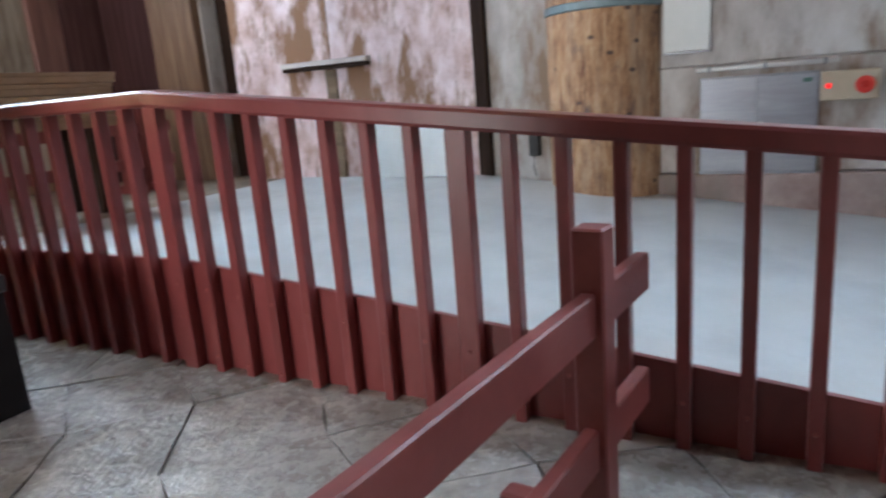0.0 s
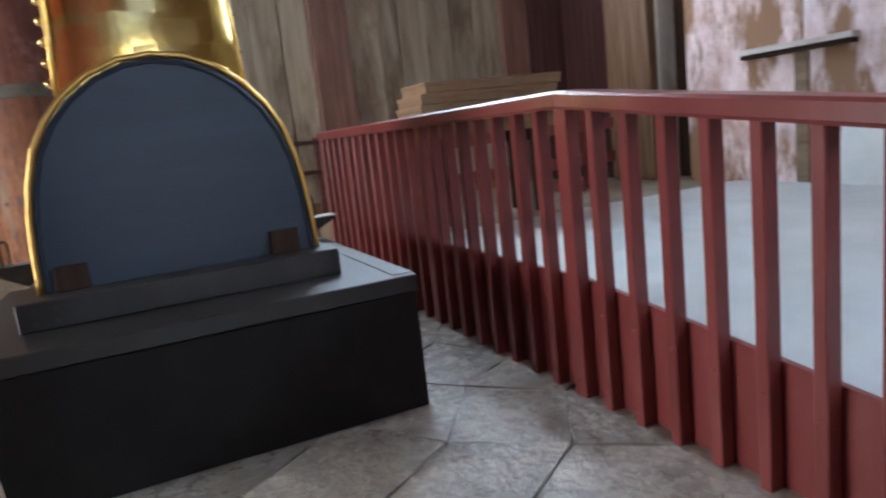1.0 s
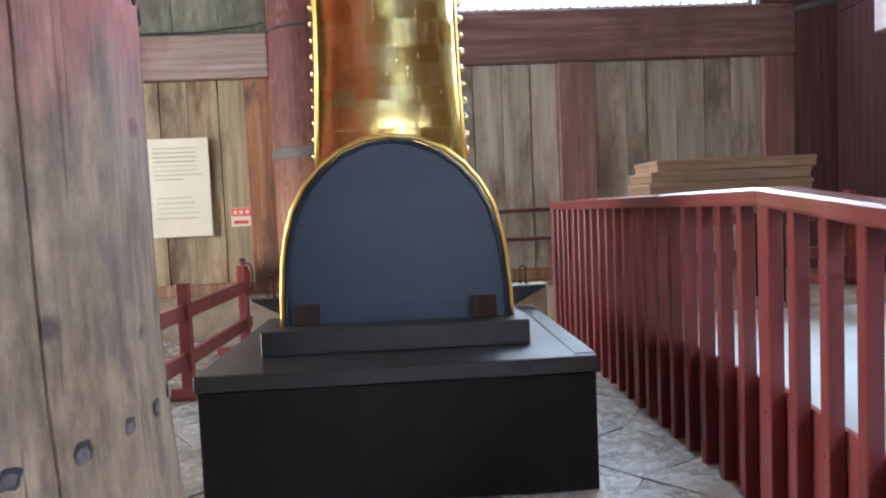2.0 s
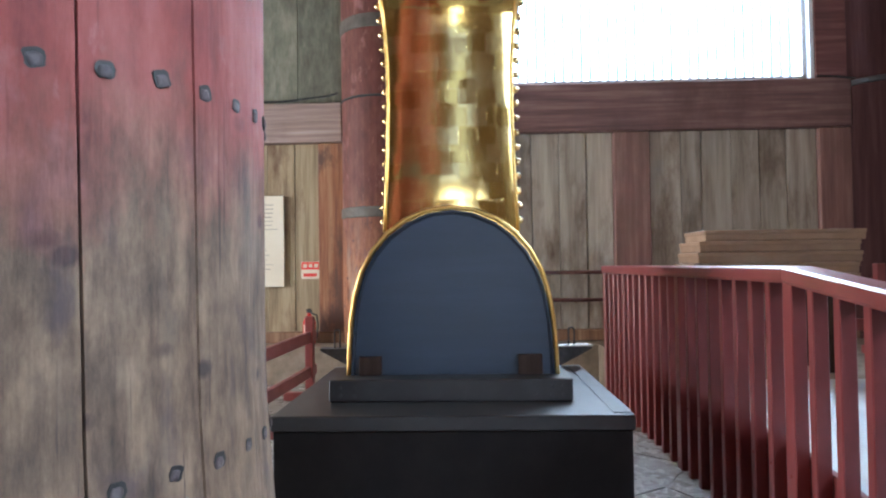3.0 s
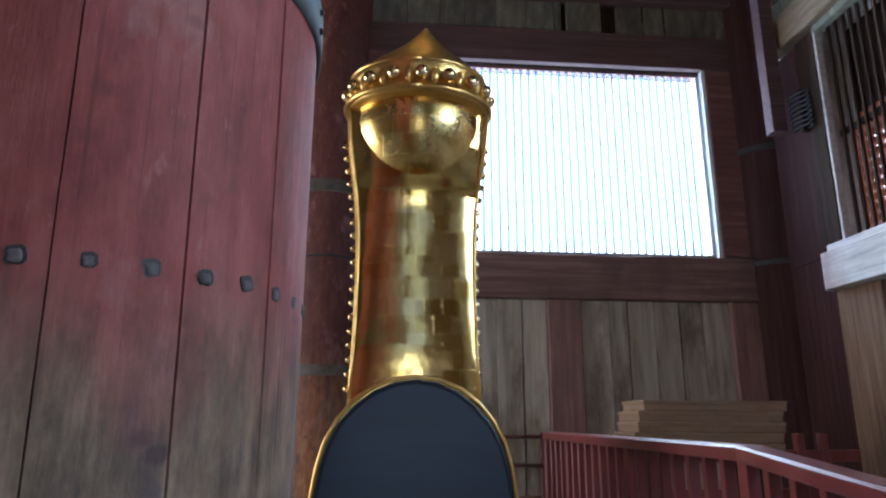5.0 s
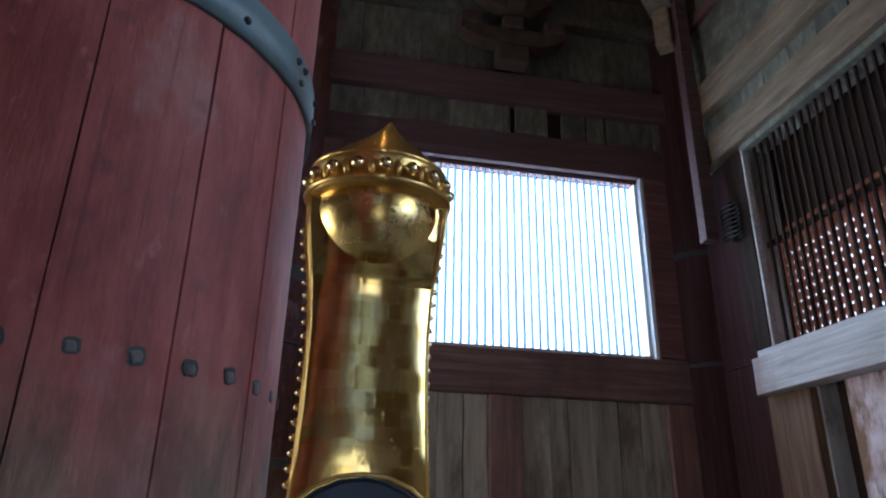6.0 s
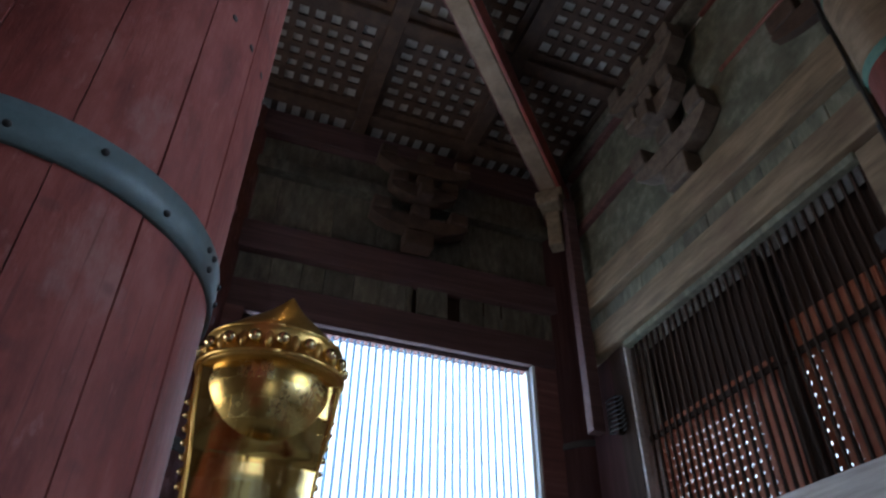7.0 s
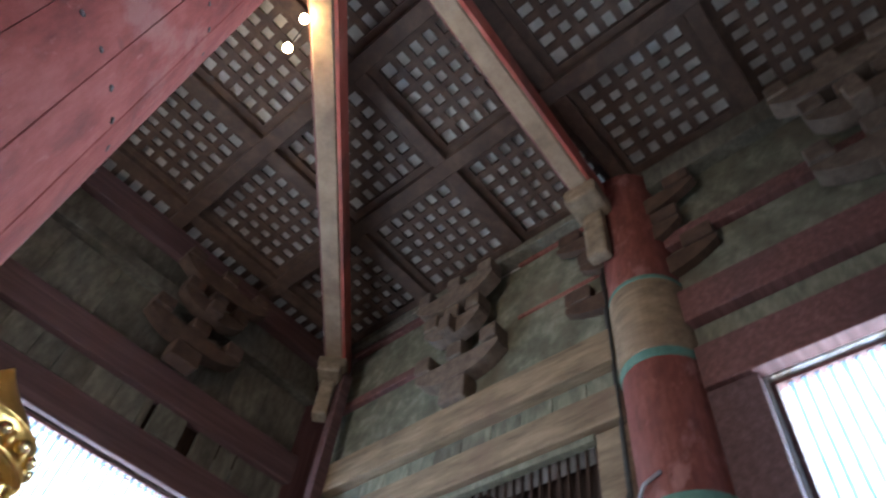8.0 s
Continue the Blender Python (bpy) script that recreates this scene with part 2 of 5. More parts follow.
M["cardboard"] = surface("cardboard", (0.21, 0.125, 0.072), (0.255, 0.155, 0.09), (0.30, 0.19, 0.115), 3, rough=(0.7, 0.9), bump=0.1, vary=0.15)
M["board_cream"] = surface("board_cream", (0.60, 0.54, 0.42), (0.66, 0.60, 0.47), (0.70, 0.64, 0.51), 2, rough=(0.6, 0.8), bump=0.05, vary=0.05)
M["board_white"] = surface("board_white", (0.62, 0.66, 0.65), (0.70, 0.74, 0.73), (0.76, 0.79, 0.78), 2, rough=(0.4, 0.6), bump=0.05, vary=0.05)
M["ink"] = surface("ink", (0.36, 0.33, 0.27), (0.42, 0.38, 0.31), (0.46, 0.42, 0.34), 20, rough=(0.7, 0.9), bump=0)
M["red_sign"] = surface("red_sign", (0.55, 0.04, 0.03), (0.62, 0.05, 0.04), (0.66, 0.07, 0.05), 5, rough=(0.4, 0.6), bump=0)
M["extinguisher_red"] = surface("extinguisher_red", (0.45, 0.025, 0.02), (0.52, 0.03, 0.025), (0.56, 0.04, 0.03), 5, rough=(0.2, 0.35), bump=0)
M["rubber"] = surface("rubber", (0.012, 0.012, 0.012), (0.02, 0.02, 0.02), (0.03, 0.03, 0.03), 8, rough=(0.5, 0.7), bump=0)
M["metal_grey"] = surface("metal_grey", (0.25, 0.26, 0.29), (0.31, 0.325, 0.36), (0.37, 0.385, 0.42), 3, (1, 0.5, 3), (0.3, 0.5), 0.08, 50, metal=0.55, vary=0.05, depth=0.003)
M["pipe_white"] = surface("pipe_white", (0.55, 0.55, 0.53), (0.65, 0.65, 0.63), (0.72, 0.72, 0.70), 6, rough=(0.35, 0.5), bump=0.05)
M["alarm_cream"] = surface("alarm_cream", (0.52, 0.45, 0.33), (0.58, 0.50, 0.37), (0.62, 0.54, 0.40), 4, rough=(0.4, 0.6), bump=0.05)
M["lattice_red"] = surface("lattice_red", (0.32, 0.075, 0.033), (0.42, 0.12, 0.055), (0.50, 0.19, 0.10), 5, rough=(0.5, 0.7), bump=0.2)
M["hall_wall"] = surface("hall_wall", (0.12, 0.07, 0.05), (0.22, 0.14, 0.10), (0.33, 0.24, 0.18), 2, GRAIN_Z, (0.6, 0.9), 0.3, 30)
M["ground"] = surface("ground", (0.30, 0.28, 0.25), (0.38, 0.36, 0.32), (0.46, 0.43, 0.39), 2, rough=(0.8, 0.95), bump=0.2)
M["bulb"] = glow("bulb", (1.0, 0.62, 0.24), 200)
M["sky_white"] = glow("sky_white", (0.86, 0.94, 1.0), 3.4)
M["red_lamp"] = glow("red_lamp", (1.0, 0.02, 0.02), 0.6)


def pillar_material(name, wood, red, edge, spread):
    """Red paint worn off to grey bare wood towards the floor, with an uneven edge."""
    m, nt, bsdf, vec, rnd, obj = base_mat(name)
    streak = noise_node(nt, vec, 5.5, 9, 0.7, (6, 6, 0.3))
    mottle = noise_node(nt, obj, 8.0, 8, 0.7, (1.7, 1.7, 0.6))
    grain = math_node(nt, "ADD", math_node(nt, "MULTIPLY", streak, 0.28), math_node(nt, "MULTIPLY", mottle, 0.72))
    broad = noise_node(nt, obj, 2.6, 7, 0.65, (1, 1, 0.55))
    blot = noise_node(nt, obj, 5.2, 6, 0.6, (1.4, 1.4, 0.6))
    wood_c = ramp_node(nt, grain, [(0.37, wood[0]), (0.5, wood[1]), (0.64, wood[2])])
    wood_c = mix_node(nt, ramp_node(nt, blot, [(0.57, (0, 0, 0)), (0.68, (0.75, 0.75, 0.75))]), wood_c, (0.075, 0.05, 0.055))
    vor = nt.nodes.new("ShaderNodeTexVoronoi")
    vor.inputs["Scale"].default_value = 4.5
    vmap = nt.nodes.new("ShaderNodeMapping")
    vmap.inputs["Scale"].default_value = (1, 1, 1.5)
    nt.links.new(vec, vmap.inputs[0])
    nt.links.new(vmap.outputs[0], vor.inputs[0])
    knot = ramp_node(nt, math_node(nt, "ADD", vor.outputs[0], math_node(nt, "MULTIPLY", mottle, 0.12)), [(0.14, (0.9, 0.9, 0.9)), (0.22, (0, 0, 0))])
    crack = noise_node(nt, vec, 8.0, 4, 0.55, (9, 9, 0.2))
    wood_c = mix_node(nt, ramp_node(nt, crack, [(0.31, (0.85, 0.85, 0.85)), (0.37, (0, 0, 0))]), wood_c, (0.06, 0.04, 0.035))
    pale = noise_node(nt, obj, 2.3, 6, 0.6, (2.2, 2.2, 0.5))
    wood_c = mix_node(nt, ramp_node(nt, pale, [(0.52, (0, 0, 0)), (0.68, (0.55, 0.55, 0.55))]), wood_c, (0.31, 0.235, 0.165))
    wood_c = mix_node(nt, knot, wood_c, (0.05, 0.032, 0.03))
    red_c = ramp_node(nt, math_node(nt, "ADD", math_node(nt, "MULTIPLY", grain, 0.55), math_node(nt, "MULTIPLY", blot, 0.45)), [(0.36, red[0]), (0.5, red[1]), (0.64, red[2])])
    red_c = mix_node(nt, ramp_node(nt, broad, [(0.56, (0, 0, 0)), (0.64, (0.5, 0.5, 0.5))]), red_c, (0.33, 0.165, 0.15))
    chip = noise_node(nt, obj, 17.0, 7, 0.65, (1.2, 1.2, 0.5))
    red_c = mix_node(nt, ramp_node(nt, chip, [(0.62, (0, 0, 0)), (0.70, (0.5, 0.5, 0.5))]), red_c, (0.36, 0.15, 0.13))
    red_c = mix_node(nt, ramp_node(nt, crack, [(0.30, (0.6, 0.6, 0.6)), (0.35, (0, 0, 0))]), red_c, (0.11, 0.02, 0.018))
    red_c = mix_node(nt, math_node(nt, "MULTIPLY", knot, 0.5), red_c, (0.12, 0.03, 0.03))
    sep = nt.nodes.new("ShaderNodeSeparateXYZ")
    nt.links.new(obj, sep.inputs[0])
    h = math_node(nt, "ADD", sep.outputs[2], math_node(nt, "MULTIPLY", math_node(nt, "SUBTRACT", broad, 0.5), 0.9))
    h = math_node(nt, "ADD", h, math_node(nt, "MULTIPLY", math_node(nt, "SUBTRACT", grain, 0.5), 0.5))
    fac = math_node(nt, "DIVIDE", math_node(nt, "SUBTRACT", h, edge - spread / 2), spread)
    fac = ramp_node(nt, fac, [(0.0, (0, 0, 0)), (1.0, (1, 1, 1))])
    col = mix_node(nt, fac, wood_c, red_c)
    tone = nt.nodes.new("ShaderNodeHueSaturation")
    nt.links.new(math_node(nt, "ADD", math_node(nt, "MULTIPLY", rnd, 0.12), 0.94), tone.inputs["Value"])
    nt.links.new(col, tone.inputs["Color"])
    nt.links.new(tone.outputs[0], bsdf.inputs["Base Color"])
    tiny = noise_node(nt, vec, 40, 4, 0.6, (3, 3, 0.4))
    nt.links.new(math_node(nt, "ADD", math_node(nt, "MULTIPLY", broad, 0.3), 0.56), bsdf.inputs["Roughness"])
    bump_node(nt, bsdf, math_node(nt, "ADD", grain, math_node(nt, "MULTIPLY", tiny, 0.3)), 0.35, 0.01)
    return m


WOODS = ((0.062, 0.041, 0.030), (0.165, 0.107, 0.069), (0.30, 0.208, 0.135))
REDS = ((0.125, 0.021, 0.018), (0.235, 0.046, 0.037), (0.32, 0.092, 0.076))
M["pillar"] = pillar_material("pillar", WOODS, REDS, 1.60, 0.36)
M["column"] = pillar_material("column", ((0.12, 0.05, 0.027), (0.32, 0.175, 0.085), (0.48, 0.33, 0.20)), ((0.08, 0.02, 0.016), (0.135, 0.035, 0.027), (0.20, 0.068, 0.053)), 2.4, 1.2)


def gold_leaf(name, dull):
    """Hammered sheet with square leaf patches, each tilted a little."""
    m, nt, bsdf, vec, rnd, obj = base_mat(name)
    br = nt.nodes.new("ShaderNodeTexBrick")
    mp = nt.nodes.new("ShaderNodeMapping")
    mp.inputs["Rotation"].default_value = (radians(90), 0, 0)
    nt.links.new(obj, mp.inputs[0])
    nt.links.new(mp.outputs[0], br.inputs["Vector"])
    br.inputs["Scale"].default_value = 1.0
    br.inputs["Brick Width"].default_value, br.inputs["Row Height"].default_value = 0.115, 0.115
    br.inputs["Mortar Size"].default_value, br.inputs["Bias"].default_value = 0.0008, 0.0
    br.inputs["Color1"].default_value, br.inputs["Color2"].default_value = (0, 0, 0, 1), (1, 1, 1, 1)
    br.inputs["Mortar"].default_value = (0.9, 0.9, 0.9, 1)
    soft = noise_node(nt, obj, 5.5, 3, 0.5)
    wrinkle = noise_node(nt, obj, 26, 5, 0.6, (1, 1, 0.6))
    patch = nt.nodes.new("ShaderNodeSeparateColor")
    nt.links.new(br.outputs["Color"], patch.inputs[0])
    col = ramp_node(nt, patch.outputs[0], [(0.0, (0.66, 0.44, 0.12)), (0.6, (0.75, 0.53, 0.18)), (1.0, (0.82, 0.62, 0.26))])
    nt.links.new(col, bsdf.inputs["Base Color"])
    bsdf.inputs["Metallic"].default_value = 1.0
    nt.links.new(math_node(nt, "ADD", math_node(nt, "MULTIPLY", patch.outputs[0], 0.05), math_node(nt, "ADD", math_node(nt, "MULTIPLY", wrinkle, 0.12), dull)), bsdf.inputs["Roughness"])
    h = math_node(nt, "ADD", math_node(nt, "MULTIPLY", soft, 0.12), math_node(nt, "MULTIPLY", wrinkle, 0.10))
    h = math_node(nt, "ADD", h, math_node(nt, "MULTIPLY", patch.outputs[0], 0.04))
    bump_node(nt, bsdf, h, 0.5, 0.012)
    snap = nt.nodes.new("ShaderNodeVectorMath")
    snap.operation = "SNAP"
    snap.inputs[1].default_value = (0.12, 9.0, 0.15)
    drift = nt.nodes.new("ShaderNodeVectorMath")
    drift.operation = "MULTIPLY_ADD"
    wob = nt.nodes.new("ShaderNodeTexNoise")
    wob.inputs["Scale"].default_value = 3.0
    nt.links.new(obj, wob.inputs[0])
    nt.links.new(wob.outputs["Color"], drift.inputs[0])
    drift.inputs[1].default_value = (0.12, 0.0, 0.10)
    nt.links.new(obj, drift.inputs[2])
    nt.links.new(drift.outputs[0], snap.inputs[0])
    white = nt.nodes.new("ShaderNodeTexWhiteNoise")
    nt.links.new(snap.outputs[0], white.inputs["Vector"])
    tilt = nt.nodes.new("ShaderNodeVectorMath")
    tilt.operation = "MULTIPLY_ADD"
    nt.links.new(white.outputs["Color"], tilt.inputs[0])
    tilt.inputs[1].default_value, tilt.inputs[2].default_value = (0.05, 0.0, 0.05), (-0.025, 0.0, -0.025)
    lean = nt.nodes.new("ShaderNodeVectorMath")
    nt.links.new(tilt.outputs[0], lean.inputs[0])
    nt.links.new(bsdf.inputs["Normal"].links[0].from_socket, lean.inputs[1])
    unit = nt.nodes.new("ShaderNodeVectorMath")
    unit.operation = "NORMALIZE"
    nt.links.new(lean.outputs[0], unit.inputs[0])
    nt.links.new(unit.outputs[0], bsdf.inputs["Normal"])
    return m


M["column_north"] = pillar_material("column_north", ((0.10, 0.034, 0.014), (0.25, 0.09, 0.034), (0.36, 0.16, 0.07)), ((0.06, 0.015, 0.010), (0.105, 0.027, 0.018), (0.15, 0.05, 0.034)), 1.8, 1.3)
M["gold_leaf"] = gold_leaf("gold_leaf", 0.055)
M["gold_leaf_dull"] = gold_leaf("gold_leaf_dull", 0.17)


def bar_material():
    """Pale slats, made translucent to stand in for glare around the window."""
    m, nt, bsdf, vec, rnd, obj = base_mat("glare_slat")
    grain = noise_node(nt, vec, 4, 5, 0.6, GRAIN_Z)
    nt.links.new(ramp_node(nt, grain, [(0.3, (0.24, 0.26, 0.28)), (0.7, (0.34, 0.37, 0.40))]), bsdf.inputs["Base Color"])
    bsdf.inputs["Roughness"].default_value = 0.7
    tr = nt.nodes.new("ShaderNodeBsdfTranslucent")
    tr.inputs[0].default_value = (0.20, 0.27, 0.34, 1)
    add = nt.nodes.new("ShaderNodeAddShader")
    nt.links.new(bsdf.outputs[0], add.inputs[0])
    nt.links.new(tr.outputs[0], add.inputs[1])
    nt.links.new(add.outputs[0], nt.nodes["Material Output"].inputs["Surface"])
    return m


M["glare_slat"] = bar_material()
# red column wood taken near black to hold the corner's shade
M["column_shaded"] = surface("column_shaded", (0.028, 0.012, 0.012), (0.045, 0.019, 0.019), (0.07, 0.032, 0.030), 2, GRAIN_Z, (0.75, 0.95), 0.3, 30, spec=0.12)

# ---------------------------------------------------------------- helpers for building
ORIGIN = {}


def thing(name, at, label, category, group="", kind=""):
    ob = new(name)
    ob.location = at
    ORIGIN[ob.name] = Vector(at)
    return tagged(ob, label, category, group, kind)


def part(name, bm, material, parent=None, label="", smooth=False):
    """Links a bmesh, built in world places, as one mesh under a thing or a part."""
    at = ORIGIN[parent.name] if parent else Vector((0, 0, 0))
    bmesh.ops.translate(bm, verts=bm.verts, vec=-at)
    me = bpy.data.meshes.new(name)
    if smooth:
        for f in bm.faces:
            f.smooth = True
    bm.to_mesh(me)
    bm.free()
    me.materials.append(M[material])
    ob = new(name, me)
    if parent:
        ob.parent = parent
    ORIGIN[ob.name] = at
    if label:
        ob["label"] = label
    return ob


def again(ob, offset):
    """The same piece once more, moved, on the same mesh."""
    c = ob.copy()
    scene.collection.objects.link(c)
    c.location = ob.location + Vector(offset)
    ORIGIN[c.name] = ORIGIN[ob.name]
    return c


def bx(bm, lo, hi, bevel=0.0, m=None, seg=1):
    t = bmesh.new()
    bmesh.ops.create_cube(t, size=1)
    lo, hi = Vector(lo), Vector(hi)
    for v in t.verts:
        v.co = Vector([(lo[i] + hi[i]) / 2 + v.co[i] * (hi[i] - lo[i]) for i in range(3)])
    if bevel:
        bmesh.ops.bevel(t, geom=t.edges[:], offset=bevel, segments=seg, affect="EDGES", profile=0.6)
    if m is not None:
        bmesh.ops.transform(t, matrix=m, verts=t.verts)
    me = bpy.data.meshes.new("t")
    t.to_mesh(me)
    t.free()
    bm.from_mesh(me)
    bpy.data.meshes.remove(me)
    return bm


def box(lo, hi, bevel=0.0, m=None, seg=1):
    return bx(bmesh.new(), lo, hi, bevel, m, seg)


def cy(bm, a, b, r0, r1=None, seg=16, caps=True):
    a, b = Vector(a), Vector(b)
    m = Matrix.Translation((a + b) / 2) @ (b - a).to_track_quat("Z", "Y").to_matrix().to_4x4()
    bmesh.ops.create_cone(bm, cap_ends=caps, segments=seg, radius1=r0, radius2=r0 if r1 is None else r1, depth=(b - a).length, matrix=m)
    return bm


def ball(bm, c, r, sub=2, squash=(1, 1, 1)):
    bmesh.ops.create_icosphere(bm, subdivisions=sub, radius=r, matrix=Matrix.Translation(c) @ Matrix.Diagonal((*squash, 1)))
    return bm


def tube(points, r, seg=8):
    """A round bar along a line of points."""
    bm = bmesh.new()
    rings = []
    pts = [Vector(p) for p in points]
    for i, p in enumerate(pts):
        d = (pts[min(i + 1, len(pts) - 1)] - pts[max(i - 1, 0)]).normalized()
        q = d.to_track_quat("Z", "Y")
        rings.append([bm.verts.new(p + q @ Vector((r * math.cos(2 * math.pi * k / seg), r * math.sin(2 * math.pi * k / seg), 0))) for k in range(seg)])
    for a, b in zip(rings, rings[1:]):
        for k in range(seg):
            bm.faces.new((a[k], a[(k + 1) % seg], b[(k + 1) % seg], b[k]))
    bm.faces.new(rings[0][::-1])
    bm.faces.new(rings[-1])
    bmesh.ops.recalc_face_normals(bm, faces=bm.faces)
    return bm


def loft(rings, close=True):
    bm = bmesh.new()
    vs = [[bm.verts.new(p) for p in ring] for ring in rings]
    n = len(vs[0])
    for a, b in zip(vs, vs[1:]):
        for k in range(n if close else n - 1):
            bm.faces.new((a[k], a[(k + 1) % n], b[(k + 1) % n], b[k]))
    if close:
        bm.faces.new(vs[0][::-1])
        bm.faces.new(vs[-1])
    bmesh.ops.recalc_face_normals(bm, faces=bm.faces)
    return bm


def setting(ob, label, category):
    return tagged(ob, label, category, "", "structure")

# ---------------------------------------------------------------- ground and floors
YW, XW = 8.6, 5.25          # inner faces of the north and the east wall
PLAT = 0.44                 # stone platform along the walls


def ramp_z(y):
    """Height of the grey ramp, which climbs to its landing."""
    return 0.45 - 0.111 * max(0.0, 3.12 - y)


ground = setting(part("ground", box((-300, -300, -0.6), (300, 300, -0.3)), "ground"), "pale gravel yard outside the hall", "ground")
setting(part("backdrop", bx(box((-12, 30, -0.3), (40, 30.2, 40)), (34, -40, -0.3), (34.2, 30, 40)), "sky_white"), "bright white overcast sky outside the windows", "backdrop")
floor = setting(part("floor", box((-9, -9.2, -0.25), (5.2, 8.6, -0.018)), "joint"), "hall floor of worn grey stone slabs with dark joints", "floor")
plat = box((1.66, 5.57, -0.02), (5.9, 8.7, PLAT), 0.01)
bx(plat, (-9, 8.12, -0.02), (1.66, 8.7, PLAT), 0.01)
setting(part("platform", plat, "stone_brown"), "brown stone platform at the foot of the wall", "platform")

rings = []
for y in (-0.95, -0.4, 0.5, 1.5, 2.5, 3.12, 4.3, 5.57):
    z = ramp_z(y)
    rings.append([(1.66, y, -0.02), (XW + 0.1, y, -0.02), (XW + 0.1, y, z), (1.66, y, z)])
setting(part("ramp", loft(rings), "ramp_grey"), "smooth grey painted access ramp with a level landing", "ramp")

# ---------------------------------------------------------------- north wall
wall_north = setting(part("wall_north", bx(bx(bx(bx(bmesh.new(), (-9, YW + 0.08, -0.3), (-0.16, YW + 0.35, 10.7)), (4.46, YW + 0.08, -0.3), (6.2, YW + 0.35, 10.7)), (-0.16, YW + 0.08, -0.3), (4.46, YW + 0.35, 3.7)), (-0.16, YW + 0.08, 6.56), (4.46, YW + 0.35, 7.13)), "dark_wood"), "old timber wall of weathered planks between red beams", "wall")


def planks_x(x0, x1, z0, z1, width, material, y=YW, seedy=0):
    rng = random.Random(seedy)
    x = x0
    while x < x1 - 0.02:
        w = min(width * rng.uniform(0.75, 1.25), x1 - x)
        if x1 - x - w < 0.1:
            w = x1 - x
        d = rng.uniform(-0.008, 0.008)
        part("plank", box((x + 0.004, y + d, z0), (x + w - 0.004, y + 0.078, z1), 0.004), material, wall_north)
        x += w


planks_x(-0.5, 1.97, PLAT, 3.05, 0.30, "plank", seedy=1)
planks_x(2.43, 4.50, PLAT, 3.05, 0.32, "plank", seedy=2)
planks_x(-6.0, -2.08, PLAT, 2.98, 0.29, "plank_warm", seedy=3)
planks_x(-2.08, -1.77, PLAT, 2.98, 0.31, "plank_warm", seedy=9)
planks_x(-6.0, -1.45, 3.5, 6.6, 0.45, "plank_green", seedy=4)
planks_x(-6.0, -1.45, 7.1, 7.58, 0.5, "plank_green", seedy=5)
upper = bmesh.new()
for x0, x1, z0, z1 in ((-0.16, 3.59, 7.13, 7.48), (3.63, 3.92, 7.13, 7.48), (3.96, 4.46, 7.13, 7.48), (-0.16, 4.46, 7.48, 10.7)):
    bx(upper, (x0, YW + 0.08, z0), (x1, YW + 0.35, z1))
part("upper_wall", upper, "dark_wood", wall_north)
planks_x(-0.5, 2.35, 7.12, 7.60, 0.48, "plank_shaded", y=YW - 0.02, seedy=6)
planks_x(2.42, 2.95, 7.12, 7.60, 0.55, "plank_shaded", y=YW - 0.05, seedy=7)
planks_x(3.2, 3.60, 7.12, 7.60, 0.48, "plank_shaded", y=YW - 0.02, seedy=8)
planks_x(3.62, 3.93, 7.12, 7.60, 0.48, "plank_shaded", y=YW - 0.02, seedy=8)
planks_x(3.95, 4.9, 7.12, 7.60, 0.48, "plank_shaded", y=YW - 0.02, seedy=8)
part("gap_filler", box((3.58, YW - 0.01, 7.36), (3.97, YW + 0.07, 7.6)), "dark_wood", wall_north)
planks_x(-6.0, 4.95, 8.15, 9.25, 0.8, "plank_shaded", seedy=10)


def nbeam(name, x0, x1, z0, z1, proud=0.12, material="beam_red", label=""):
    return part(name, box((x0, YW - proud, z0), (x1, YW + 0.079, z1), 0.012), material, wall_north, label)


nbeam("sill_beam", -0.5, 4.9, 3.055, 3.66, 0.10, "beam_purple")
nbeam("tie_beam", -6, -1.45, 2.985, 3.49, 0.10, "beam_weathered")
nbeam("post", 1.975, 2.425, PLAT, 3.05, 0.07, "post_faded")
nbeam("post", 4.505, 4.90, PLAT, 3.05, 0.07, "post_faded")
nbeam("post", -1.765, -1.40, PLAT, 2.98, 0.07, "post_rust")
nbeam("window_head", -0.5, 4.9, 6.575, 7.11, 0.04, "beam_shaded")
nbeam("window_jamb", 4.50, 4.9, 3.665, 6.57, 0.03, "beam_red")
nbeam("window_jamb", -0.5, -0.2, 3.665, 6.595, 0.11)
nbeam("upper_beam", -6, 5.0, 7.605, 8.14, 0.16, "beam_shaded")
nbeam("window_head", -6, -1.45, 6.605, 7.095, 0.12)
nbeam("frieze_beam", -6, 5.0, 9.26, 9.50, 0.2, "plank_shaded")
nbeam("frieze_beam", -6, 5.0, 9.51, 10.05, 0.08, "plank_shaded")
nbeam("wall_plate", -6, 5.0, 10.06, 10.58, 0.25, "beam_shaded")
nbeam("base_sill", -6, 5.0, PLAT + 0.002, PLAT + 0.14, 0.10, "plank_brown")


